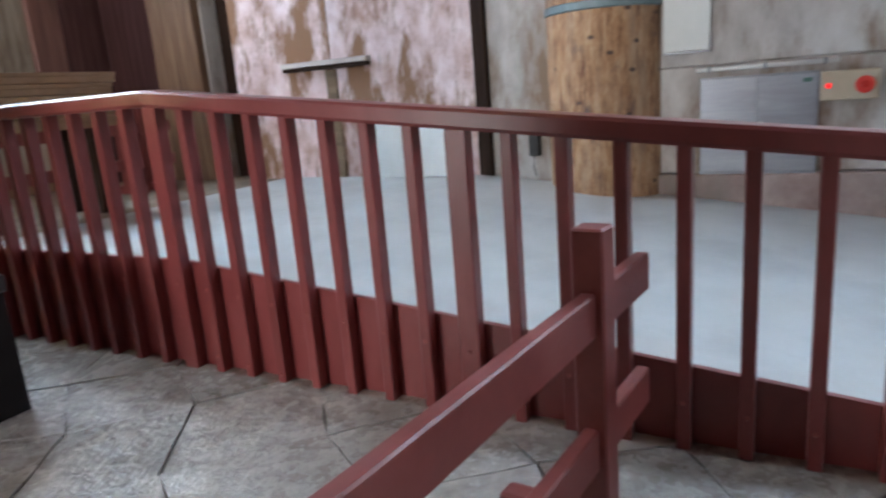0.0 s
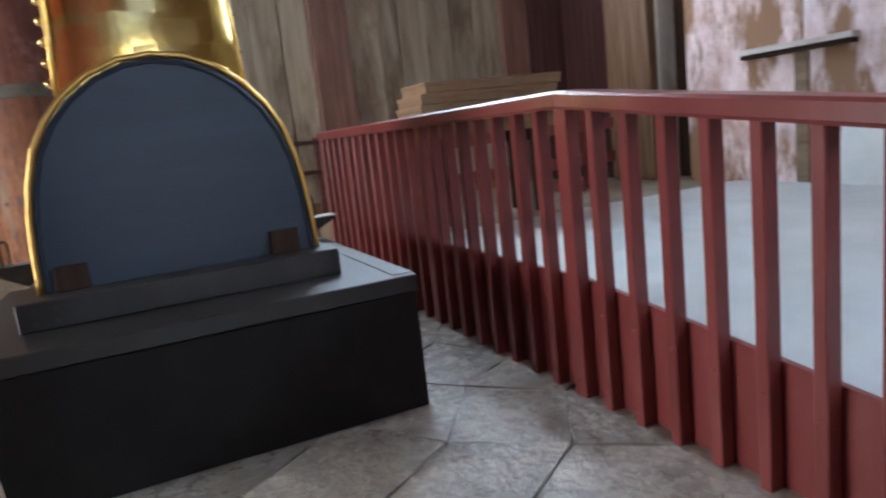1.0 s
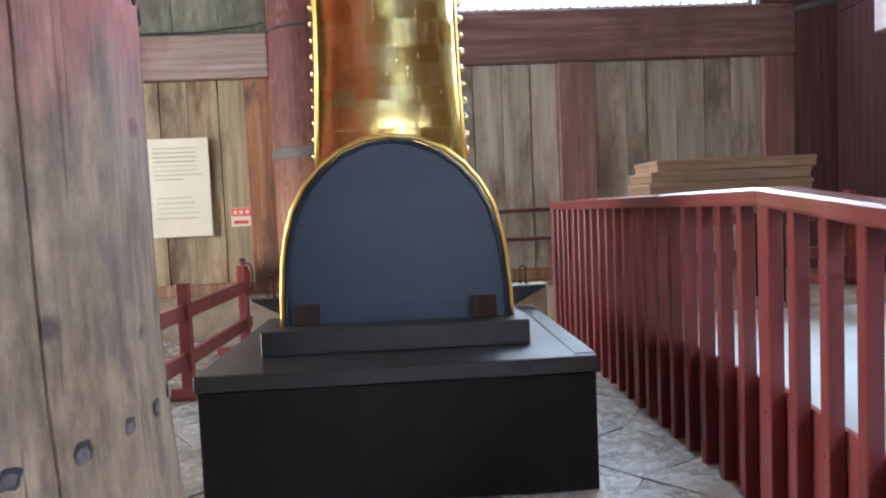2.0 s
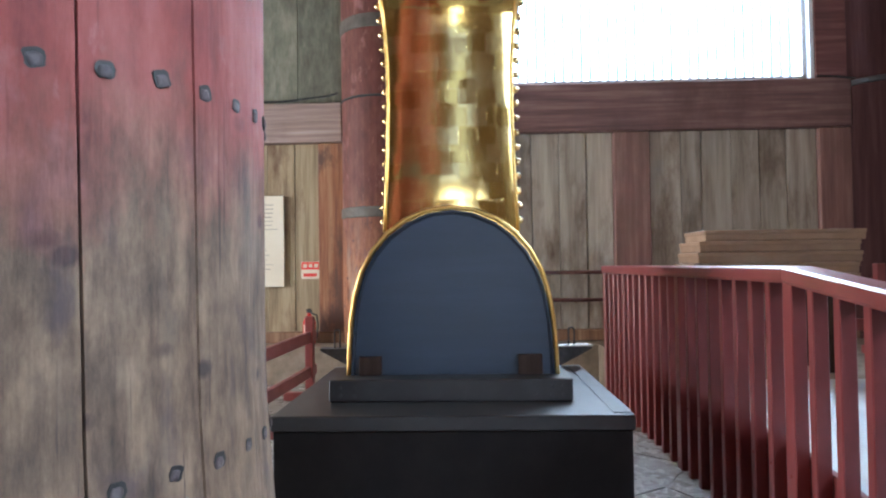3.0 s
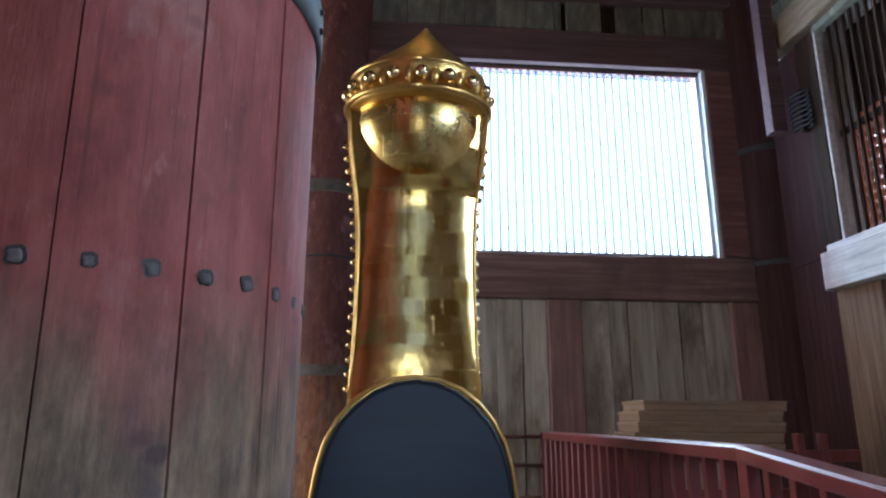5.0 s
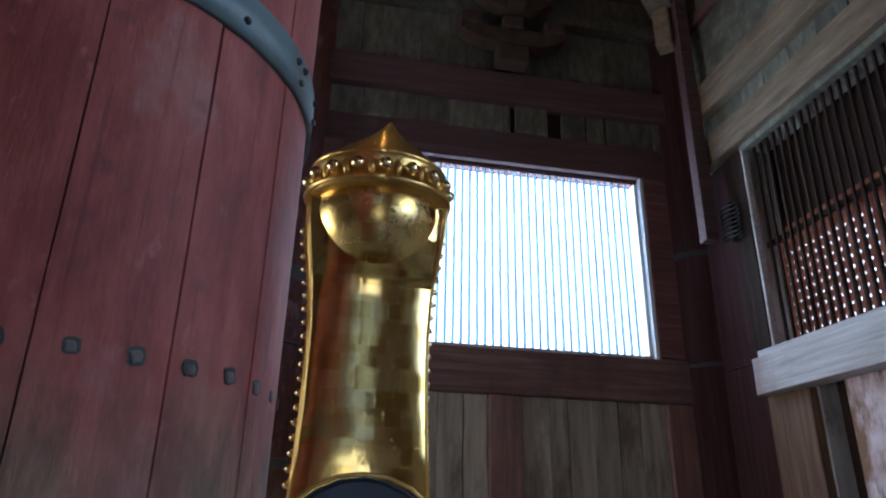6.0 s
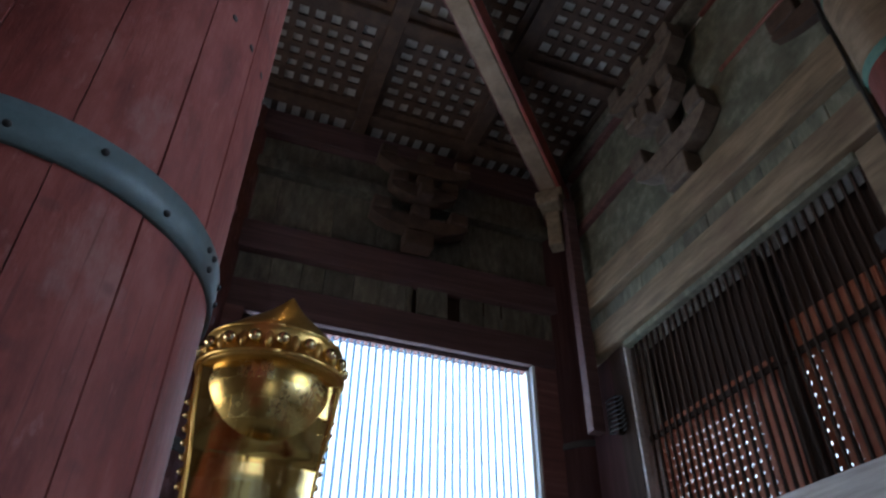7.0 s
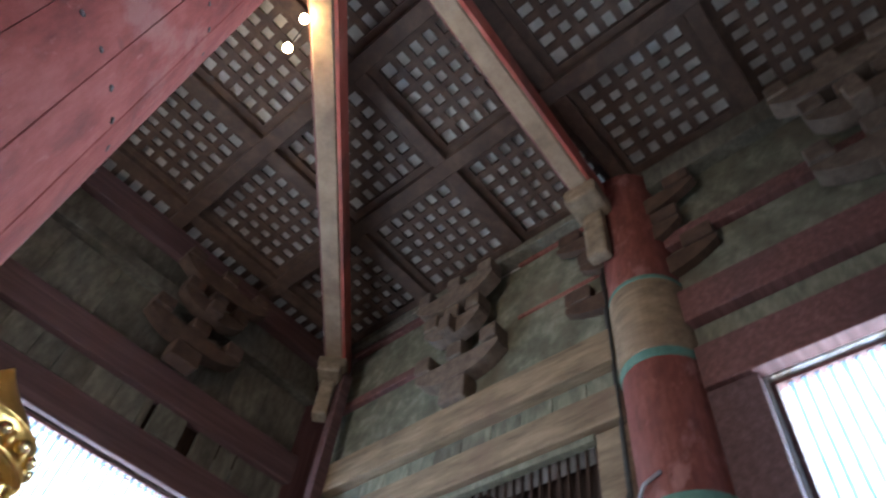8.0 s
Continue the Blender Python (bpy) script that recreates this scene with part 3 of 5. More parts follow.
def bar_window(name, label, axis, lo, hi, z0, z1, at, pitch, r, side="reveal_lit"):
    """A window of upright wooden bars in a thin frame; axis 0 runs along x, 1 along y."""
    def p(u, v, z):
        return (u, v, z) if axis == 0 else (v, u, z)

    def pbox(u0, v0, zz0, u1, v1, zz1):
        a, b = p(u0, v0, zz0), p(u1, v1, zz1)
        return box([min(s, t) for s, t in zip(a, b)], [max(s, t) for s, t in zip(a, b)], 0.005)
    w = setting(thing(name, p((lo + hi) / 2, at, z0), label, "window"), label, "window")
    part("window_frame", pbox(lo, at - 0.06, z0, hi, at + 0.06, z0 + 0.05), "beam_white", w)
    part("window_frame", pbox(lo, at - 0.06, z1 - 0.05, hi, at + 0.06, z1), "beam_red", w)
    part("window_frame", pbox(lo, at - 0.085, z0 + 0.051, lo + 0.06, at + 0.06, z1 - 0.051), side, w)
    part("window_frame", pbox(hi - 0.06, at - 0.085, z0 + 0.051, hi, at + 0.06, z1 - 0.051), side, w)
    n = int((hi - lo - 0.12) / pitch)
    step = (hi - lo - 0.12) / n
    first = None
    for i in range(1, n):
        u = lo + 0.06 + i * step
        if first is None:
            a = Vector(p(u, at, z0 + 0.05))
            first = part("bar", cy(bmesh.new(), a, a + Vector((0, 0, z1 - z0 - 0.1)), r, seg=8, caps=False), "glare_slat", w, smooth=True)
        else:
            again(first, p((i - 1) * step, 0, 0))
    return w


# pale board added to paint the lit inner face of the jamb
part("reveal_board", box((4.445, YW - 0.02, 3.67), (4.497, YW + 0.078, 6.57), 0.004), "reveal_lit", wall_north, "window reveal board, pale to show daylight falling on it")
bar_window("window_1", "wide window of many upright wooden bars against white sky", 0, -0.16, 4.46, 3.70, 6.57, YW + 0.17, 0.115, 0.026)

# ---------------------------------------------------------------- east wall
we = bmesh.new()
for lo, hi in (((0.94, -0.3), (1.2, 10.7)), ((1.2, -0.3), (2.85, 10.7)), ((2.85, 6.37), (7.15, 10.7)), ((7.15, -0.3), (9.2, 10.7)),
               ((2.85, -0.3), (6.15, 3.06)), ((6.60, -0.3), (7.15, 3.06)), ((2.85, 3.06), (7.15, 3.5)),
               ((-4.1, -0.3), (0.94, 3.7)), ((-4.1, 6.32), (0.94, 10.7)), ((-9.3, -0.3), (-4.1, 10.7))):
    bx(we, (XW + 0.06, lo[0], lo[1]), (XW + 0.4, hi[0], hi[1]))
wall_east = setting(part("wall_east", we, "plaster_grey"), "plastered timber wall with stained pink and grey patches", "wall")


def epart(name, y0, y1, z0, z1, proud, material, label="", bevel=0.01):
    return part(name, box((XW - proud, y0, z0), (XW + 0.058, y1, z1), bevel), material, wall_east, label)


epart("plaster_panel", 3.16, 4.80, 0.40, 2.985, 0.0, "plaster_pink", "pink plaster, flaked and stained brown")
epart("plaster_panel", 4.806, 6.15, 0.40, 2.985, 0.0, "plaster_pink")
epart("plaster_panel", 2.40, 3.02, 0.35, 2.985, 0.0, "plaster_grey")
epart("plaster_panel", -4.1, 1.52, 1.30, 3.05, 0.0, "plaster_grey")
epart("plaster_panel", -4.1, 1.52, 0.44, 1.295, 0.0, "plaster_grey")
epart("post", 3.025, 3.155, 0.42, 2.985, 0.05, "dark_wood")
epart("post", 6.62, 7.35, 0.44, 2.985, 0.06, "plank_brown", "weathered brown post")
epart("batten", 4.74, 4.88, 0.44, 1.58, 0.02, "beam_tan")
epart("plinth_stone", -4.1, 1.50, -0.02, 0.43, 0.06, "stone_pink")
# near-black board standing in for the unlit depth of the opening
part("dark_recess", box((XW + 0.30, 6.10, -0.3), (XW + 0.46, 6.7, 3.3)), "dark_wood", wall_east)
epart("sill_beam", 2.42, 7.32, 2.99, 3.44, 0.22, "beam_white")
epart("sill_board", 2.42, 7.30, 3.445, 3.54, 0.14, "beam_white")
epart("jamb", 7.14, 7.5, 3.545, 6.37, 0.05, "dark_wood")
epart("jamb_trim", 7.09, 7.135, 3.545, 6.37, 0.04, "beam_white")
epart("jamb", 2.42, 2.86, 3.545, 6.37, 0.06, "beam_tan")
# boards added over the pale wall, their colour giving the corner's darkness
epart("corner_post", 7.36, 8.5, 0.45, 3.44, 0.02, "column_shaded")
epart("corner_post", 7.505, 8.5, 3.445, 6.37, 0.02, "column_shaded")
epart("header_beam", 2.42, 7.9, 6.40, 6.86, 0.16, "beam_tan")
epart("head_trim", 2.87, 7.09, 6.30, 6.395, 0.07, "plank_green")
for i in range(11):
    y0 = 2.44 + i * 0.5
    epart("frieze_panel", y0 + 0.003, y0 + 0.497, 6.865, 7.22, 0.02 + 0.004 * (i % 3), "plank_green")
epart("upper_beam", 2.42, 7.9, 7.225, 7.74, 0.20, "beam_tan")
epart("frieze_plaster", 2.42, 8.0, 7.745, 10.285, 0.0, "plaster_green")
epart("frieze_beam", 2.42, 4.0, 9.03, 9.10, 0.03, "post_red")
epart("frieze_beam", 5.9, 7.9, 8.95, 9.12, 0.10, "beam_red")
epart("frieze_beam", 2.42, 4.0, 10.32, 10.39, 0.03, "post_red")
epart("frieze_beam", 5.9, 7.9, 10.29, 10.41, 0.10, "beam_red")
epart("wall_plate", 2.42, 8.0, 10.415, 10.58, 0.22, "plank_shaded")
# the bay beyond the wall column
epart("jamb", 0.96, 1.50, 3.5, 6.30, 0.10, "beam_shaded")
epart("window_head", -4.1, 1.50, 6.33, 6.90, 0.14, "beam_red")
epart("frieze_panel", -4.1, 1.50, 6.905, 7.28, 0.02, "plank_green")
epart("upper_beam", -4.1, 1.50, 7.285, 7.80, 0.18, "beam_red")
epart("frieze_plaster", -4.1, 1.50, 7.805, 8.75, 0.0, "plaster_green")
epart("frieze_beam", -4.1, 1.50, 8.755, 9.0, 0.12, "beam_red")
epart("frieze_plaster", -4.1, 1.50, 9.005, 10.1, 0.0, "plaster_green")
epart("wall_plate", -4.1, 1.50, 10.105, 10.58, 0.22, "plank_shaded")
epart("sill_beam", -4.1, 1.50, 3.06, 3.66, 0.14, "beam_red")
bar_window("window_2", "tall window of upright wooden bars against white sky", 1, -4.1, 0.94, 3.70, 6.32, XW + 0.2, 0.125, 0.027, "beam_shaded")

# lattice window: dark upright bars inside, a red grille beyond
lat = setting(thing("window_3", (XW + 0.1, 5, 3.54), "", ""), "dark barred window with a red lattice behind it", "window")
first = None
for i in range(32):
    y = 2.95 + i * 0.131
    if first is None:
        first = part("bar", box((XW + 0.08, y - 0.02, 3.54), (XW + 0.12, y + 0.02, 6.37), 0.006), "dark_wood", lat)
    else:
        again(first, (0, i * 0.131, 0))
part("cross_bar", box((XW + 0.141, 2.86, 4.9), (XW + 0.18, 7.14, 4.98), 0.005), "dark_wood", lat)
part("centre_post", box((XW + 0.19, 4.60, 3.54), (XW + 0.30, 4.80, 6.37), 0.006), "dark_wood", lat)
for k, (y0, y1, z1) in enumerate(((2.87, 4.66, 5.42), (4.74, 7.12, 5.1))):
    g = bmesh.new()
    y = y0
    while y < y1:
        bx(g, (XW + 0.32, y, 3.52), (XW + 0.355, min(y1, y + 0.084), z1))
        y += 0.131
    z = 3.52
    while z < z1:
        bx(g, (XW + 0.356, y0, z), (XW + 0.39, y1, z + 0.084))
        z += 0.131
    part("red_lattice", g, "lattice_red", lat, "orange-red painted wooden lattice")
# unseen dark boards added outside to keep sky out above the grille
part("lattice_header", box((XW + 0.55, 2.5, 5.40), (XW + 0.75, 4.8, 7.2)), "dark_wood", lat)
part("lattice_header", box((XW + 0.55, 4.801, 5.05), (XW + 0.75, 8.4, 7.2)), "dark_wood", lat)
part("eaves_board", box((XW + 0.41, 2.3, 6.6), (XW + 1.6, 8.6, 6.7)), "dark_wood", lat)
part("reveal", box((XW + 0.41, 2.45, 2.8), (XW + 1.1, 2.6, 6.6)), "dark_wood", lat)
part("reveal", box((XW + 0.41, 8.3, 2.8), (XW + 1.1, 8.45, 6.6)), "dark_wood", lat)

# ---------------------------------------------------------------- plain walls that close the hall
sw = bmesh.new()
for x0, x1, z0, z1 in ((-9.3, -0.35, -0.3, 10.7), (1.45, 6.0, -0.3, 10.7), (-0.35, -0.25, -0.3, 4.6), (-0.25, 1.2, 4.0, 4.6), (1.2, 1.45, 4.0, 10.7), (-0.35, 1.2, 8.2, 10.7)):
    bx(sw, (x0, -9.5, z0), (x1, -9.2, z1))
setting(part("wall_south", sw, "hall_wall"), "plain dark timber wall with an opening added for fill light and a high opening", "wall")
# the gap in this wall is added to let the fill light in
ww = bmesh.new()
for y0, y1, z0, z1 in ((-9.5, 3.0, -0.3, 10.7), (7.0, 8.95, -0.3, 10.7), (3.0, 7.0, 4.6, 10.7)):
    bx(ww, (-9.3, y0, z0), (-9.0, y1, z1))
setting(part("wall_west", ww, "hall_wall"), "plain dark timber wall with an opening added for fill light", "wall")

# ---------------------------------------------------------------- ceiling
CZ = 10.6
cl = bmesh.new()
GX = [1.08 + 2.06 * k for k in range(-5, 3)]
GY = [3.86 + 2.06 * k for k in range(-6, 3)]
for x in GX:
    bx(cl, (x - 0.13, -9.2, CZ - 0.05), (x + 0.13, 8.6, CZ + 0.18), 0.01)
for y in GY:
    bx(cl, (-9, y - 0.12, CZ - 0.04), (5.6, y + 0.12, CZ + 0.17), 0.01)
for x in GX:
    bx(cl, (x - 0.25, -9.2, CZ + 0.07), (x + 0.25, 8.6, CZ + 0.182))
for y in GY:
    bx(cl, (-9, y - 0.25, CZ + 0.075), (5.6, y + 0.25, CZ + 0.178))
for x in GX[:-1]:
    for k in range(1, 6):
        xx = x + 0.25 + 1.56 * k / 6
        if xx > -5:
            bx(cl, (xx - 0.056, -4, CZ + 0.12), (xx + 0.056, 8.6, CZ + 0.165))
for y in GY[:-1]:
    for k in range(1, 6):
        yy = y + 0.25 + 1.56 * k / 6
        if yy > -4:
            bx(cl, (-5, yy - 0.056, CZ + 0.115), (5.6, yy + 0.056, CZ + 0.16))
setting(part("ceiling", cl, "ceiling_wood"), "coffered ceiling of reddish wood lattice", "ceiling")
setting(part("ceiling_boards", box((-9.3, -9.5, CZ + 0.185), (6.2, 9.0, CZ + 0.26)), "ceiling_board"), "pale boards above the ceiling lattice", "ceiling")


def big_beam(name, a, b, z0, z1, w, label):
    a, b = Vector((*a, 0)), Vector((*b, 0))
    d = (b - a).normalized()
    m = Matrix.Translation(a) @ Matrix.Rotation(math.atan2(d.y, d.x), 4, "Z")
    t = thing(name, (*((a + b) / 2).xy, z0), label, "beam")
    L = (b - a).length
    part("beam_core", box((0, -w / 2, z0), (L, w / 2, z1), 0.02, m), "beam_brown", t)
    part("red_edge", box((0, -w / 2 - 0.06, z0 + 0.02), (L, -w / 2 - 0.002, z1 - 0.02), 0.008, m), "red_strip", t, "red painted side board")
    part("red_edge", box((0, w / 2 + 0.002, z0 + 0.07), (L, w / 2 + 0.045, z1 - 0.02), 0.008, m), "beam_red", t, "red painted side board")
    return t, m, L


diag, dm, dl = big_beam("diagonal_beam", (-0.60, 2.48), (5.13, 8.24), 9.72, 10.28, 0.30, "heavy tan and red beam running diagonally under the ceiling")
for nm, lo, hi in (("bracket_end", (dl - 0.95, -0.20, 9.30), (dl - 0.45, 0.20, 9.50)), ("bracket_end", (dl - 0.85, -0.26, 9.505), (dl - 0.35, 0.26, 9.715)),
                   ("bracket_leg", (dl - 0.70, -0.13, 8.55), (dl - 0.42, 0.13, 9.295))):
    part(nm, box(lo, hi, 0.05, dm, 2), "bracket_wood", diag, "carved pale bracket")
cross, cm, cl2 = big_beam("cross_beam", (-0.46, 1.95), (4.86, 2.26), 10.02, 10.5, 0.28, "heavy tan and red beam under the ceiling")
for nm, lo, hi in (("bracket_end", (cl2 - 0.55, -0.26, 9.70), (cl2 - 0.02, 0.26, 10.01)), ("bracket_leg", (cl2 - 0.22, -0.16, 8.7), (cl2 - 0.02, 0.16, 9.695))):
    part(nm, box(lo, hi, 0.06, cm, 2), "bracket_wood", cross, "carved pale bracket")

# ---------------------------------------------------------------- columns


def round_column(name, x, y, r, label, bands, material="column"):
    c = thing(name, (x, y, 0), label, "column")
    rings = []
    for z in (0.0, 0.4, 1.2, 2.5, 4, 6, 8, 10.55):
        rings.append([(x + r * math.cos(a * math.pi / 20), y + r * math.sin(a * math.pi / 20), z) for a in range(40)])
    part("shaft", loft(rings), material, c, smooth=False)
    for z0, z1, mat in bands:
        b = loft([[(x + rr * math.cos(a * math.pi / 20), y + rr * math.sin(a * math.pi / 20), z) for a in range(40)] for z, rr in ((z0, r + 0.004), (z0 + 0.01, r + 0.015), (z1 - 0.01, r + 0.015), (z1, r + 0.004))])
        part("band", b, mat, c, "iron hoop")
    return c


round_column("wall_column", 5.30, 1.96, 0.48, "round timber column with worn tan foot and red shaft by the wall", [(6.75, 6.88, "band_teal"), (4.95, 5.1, "band_teal"), (8.05, 8.12, "band_teal"), (6.885, 8.045, "beam_tan"), (1.80, 1.87, "band")])
round_column("wall_column", 5.38, 8.72, 0.52, "red round timber column, colour darkened for the shaded corner", [(3.55, 3.62, "rubber"), (5.2, 5.3, "rubber")], "column_shaded")
round_column("wall_column", -0.96, 8.66, 0.51, "round red timber column with iron hoops against the planks", [(2.0, 2.13, "band_dark"), (4.33, 4.5, "band_dark"), (3.47, 3.50, "rubber")], "column_north")

# the great pillar of staves, which wind a little as they rise
PX, PY, PR = -0.991, 1.714, 0.60
STAVES = 16
SEAM = -45.5
pillar = thing("great_pillar", (PX, PY, 0), "huge red pillar of wooden staves, paint worn to bare wood below", "pillar")


def foot(z):
    """The pillar spreads a little towards its foot."""
    return 0.034 * min(1.0, max(0.0, (1.2 - z) / 0.55)) ** 1.5


def wind(z):
    return radians(-1.6 * (z - 1.75))


core = loft([[(PX + (PR - 0.02) * math.cos(a * math.pi / 32), PY + (PR - 0.02) * math.sin(a * math.pi / 32), z) for a in range(64)] for z in (0, 10.55)])
part("core", core, "dark_wood", pillar)
rng = random.Random(4)
SEAM_GAP = {0: 0.0075, 1: 0.0036, 15: 0.0016, 2: 0.003, 14: 0.005}
for k in range(STAVES):
    a0 = radians(SEAM + 22.5 * k) + SEAM_GAP.get(k, 0.003) / 2
    a1 = radians(SEAM + 22.5 * (k + 1)) - SEAM_GAP.get((k + 1) % STAVES, 0.003) / 2
    n = 9
    rr = PR + rng.uniform(-0.002, 0.002)
    edge = [0.004, 0.0008] + [0.0] * (n - 4) + [0.0008, 0.004]
    steps = [0.0, 0.006] + [(i + 0.0) / (n - 3) for i in range(1, n - 3)] + [0.994, 1.0]
    bend = [rng.uniform(-0.002, 0.002) for _ in range(60)]
    rings = []
    for i in range(44):
        z = 10.55 * (i / 43) ** 1.35
        w = wind(z)
        sp = foot(z)
        ring = [(PX + (rr + sp - e) * math.cos(a0 + (a1 - a0) * f + w + (bend[i] if f < 0.01 else 0)), PY + (rr + sp - e) * math.sin(a0 + (a1 - a0) * f + w + (bend[i] if f < 0.01 else 0)), z) for f, e in zip(steps, edge)]
        ring += [(PX + (PR - 0.019) * math.cos(a + w), PY + (PR - 0.019) * math.sin(a + w), z) for a in (a1, a0)]
        rings.append(ring)
    part("stave", loft(rings), "pillar", pillar)


def on_pillar(a, z, out=0.0):
    r = PR + foot(z) + out
    return Vector((PX + r * math.cos(radians(a)), PY + r * math.sin(radians(a)), z))


rng = random.Random(8)
for z, s, a_from, a_to, step in ((1.764, 0.0155, -115.4, 60, 10.6), (0.992, 0.0155, -107, 60, 11.2), (3.48, 0.012, -112.6, 60, 12.0), (4.37, 0.011, -113, 60, 12.0)):
    a = a_from
    while a < a_to:
        aa, zz = a + rng.uniform(-0.4, 0.4), z + rng.uniform(-0.005, 0.005)
        p = on_pillar(aa, zz, 0.0)
        m = Matrix.Translation(p) @ Matrix.Rotation(radians(aa), 4, "Z") @ Matrix.Rotation(rng.uniform(-0.2, 0.2), 4, "X")
        sz = s * rng.uniform(0.85, 1.1)
        rim = [(sz * rng.uniform(0.93, 1.2) * math.copysign(abs(math.cos(k * math.pi / 7)) ** 0.6, math.cos(k * math.pi / 7)), sz * rng.uniform(0.93, 1.2) * math.copysign(abs(math.sin(k * math.pi / 7)) ** 0.6, math.sin(k * math.pi / 7))) for k in range(14)]
        # solid black plate whose colour gives the dark of the nail's hole
        hole = loft([[(x, u, w) for u, w in rim] for x in (-0.018, 0.0022)])
        bmesh.ops.transform(hole, matrix=m, verts=hole.verts)
        h = part("nail_hole", hole, "rubber", pillar)
        du, dw = rng.uniform(-0.28, 0.0) * sz, rng.uniform(-0.34, -0.14) * sz
        head = loft([[(x, du + u * q, dw + w * q) for u, w in rim] for x, q in ((-0.018, 0.72), (0.0025, 0.72), (0.0045, 0.64), (0.0058, 0.36))])
        bmesh.ops.transform(head, matrix=m, verts=head.verts)
        part("nail", head, "nail_iron", h, "", True)
        a += step
BZ = 2.518


def hoop_z(a):
    """The hoop sits a little lower on its far side."""
    return BZ + PR * (0.0098 * math.cos(a) - 0.0434 * math.sin(a))


hoop = loft([[(PX + r * math.cos(a * math.pi / 40), PY + r * math.sin(a * math.pi / 40), dz + hoop_z(a * math.pi / 40)) for a in range(80)] for dz, r in ((0, PR - 0.002), (0.002, PR + 0.013), (0.126, PR + 0.013), (0.128, PR - 0.002))])
hoop = part("iron_hoop", hoop, "band", pillar, "blue-grey iron hoop with rivets", True)
for a, dz in [(-120, 0.045), (-100, 0.088), (-80, 0.045), (-61, 0.088), (-42, 0.045), (-22, 0.09), (-17.5, 0.095), (-19, 0.045), (-4, 0.095), (-3, 0.04), (30, 0.06), (60, 0.06)]:
    part("rivet", ball(bmesh.new(), on_pillar(a, hoop_z(radians(a)) + dz, 0.0145), 0.0105, 2), "iron", hoop, "", True)

# ---------------------------------------------------------------- golden roof ornament on its pedestal
BX0, BX1, BY0, BY1, BZT = -0.895, 0.95, 3.505, 5.17, 0.637
ped = thing("pedestal", (0.03, 4.3, 0), "large black painted wooden pedestal on the stone floor", "pedestal")
part("body", box((BX0 + 0.012, BY0 + 0.012, 0.0), (BX1 - 0.012, BY1 - 0.012, BZT - 0.08), 0.004), "black_shaded", ped)
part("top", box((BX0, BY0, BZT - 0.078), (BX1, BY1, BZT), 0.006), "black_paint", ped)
part("edge_trim", box((BX1 - 0.10, BY0 + 0.05, BZT + 0.001), (BX1 - 0.004, BY1 - 0.01, BZT + 0.005), 0.001), "black_paint", ped)
orn = thing("roof_ornament", (0.02, 4.4, BZT), "tall gilded fish-tail roof ornament with a beaded crown", "ornament")
OX = 0.025
plinth = part("plinth", box((-0.665, 3.85, BZT), (0.695, 5.02, 0.762), 0.006), "black_paint", orn, "black plinth block")
for x in (-0.60, -0.52, 0.50, 0.58, 0.64):
    for z in (0.67, 0.72):
        part("bolt", cy(bmesh.new(), (x, 3.846, z), (x, 3.858, z), 0.011, seg=10), "iron", plinth)


def arch_w(t):
    """Half outline of the arch, t from the foot (0) to the crown (1): half width and height."""
    pts = [(0.605, 0.0), (0.60, 0.15), (0.587, 0.32), (0.565, 0.46), (0.525, 0.60), (0.46, 0.72), (0.375, 0.82), (0.27, 0.90), (0.14, 0.955), (0.0, 0.972)]
    f = t * (len(pts) - 1)
    i = min(int(f), len(pts) - 2)
    u = f - i
    return pts[i][0] * (1 - u) + pts[i + 1][0] * u, pts[i][1] * (1 - u) + pts[i + 1][1] * u


def arch_ring(y, grow=0.0, n=27):
    out = []
    for i in range(n + 1):
        w, h = arch_w(i / n)
        out.append((OX - (w + grow), y, 0.762 + h * (1 + grow / 0.95)))
    for i in range(n - 1, -1, -1):
        w, h = arch_w(i / n)
        out.append((OX + (w + grow), y, 0.762 + h * (1 + grow / 0.95)))
    return out


part("arch_shell", loft([arch_ring(4.04, -0.012), arch_ring(4.035, 0.0), arch_ring(4.06, 0.006), arch_ring(4.5, 0.02), arch_ring(4.98, 0.02)]), "gold_leaf", orn, smooth=True)
part("arch_rim", tube([Vector(p) + Vector((0, -0.012, 0)) for p in arch_ring(4.03, 0.002)], 0.013), "gold_trim", orn, "bright gold rim", True)
panel = part("front_panel", loft([arch_ring(4.033, -0.012), arch_ring(4.018, -0.012)]), "blue_panel", orn, "smooth dark blue-grey front panel")
part("panel_edge", tube([Vector(p) for p in arch_ring(4.018, -0.024)], 0.012), "panel_edge", orn)
part("corner_block", box((-0.515, 3.985, 0.763), (-0.385, 4.017, 0.872), 0.004), "dark_wood", orn)
part("corner_block", box((0.405, 3.985, 0.763), (0.545, 4.017, 0.878), 0.004), "dark_wood", orn)

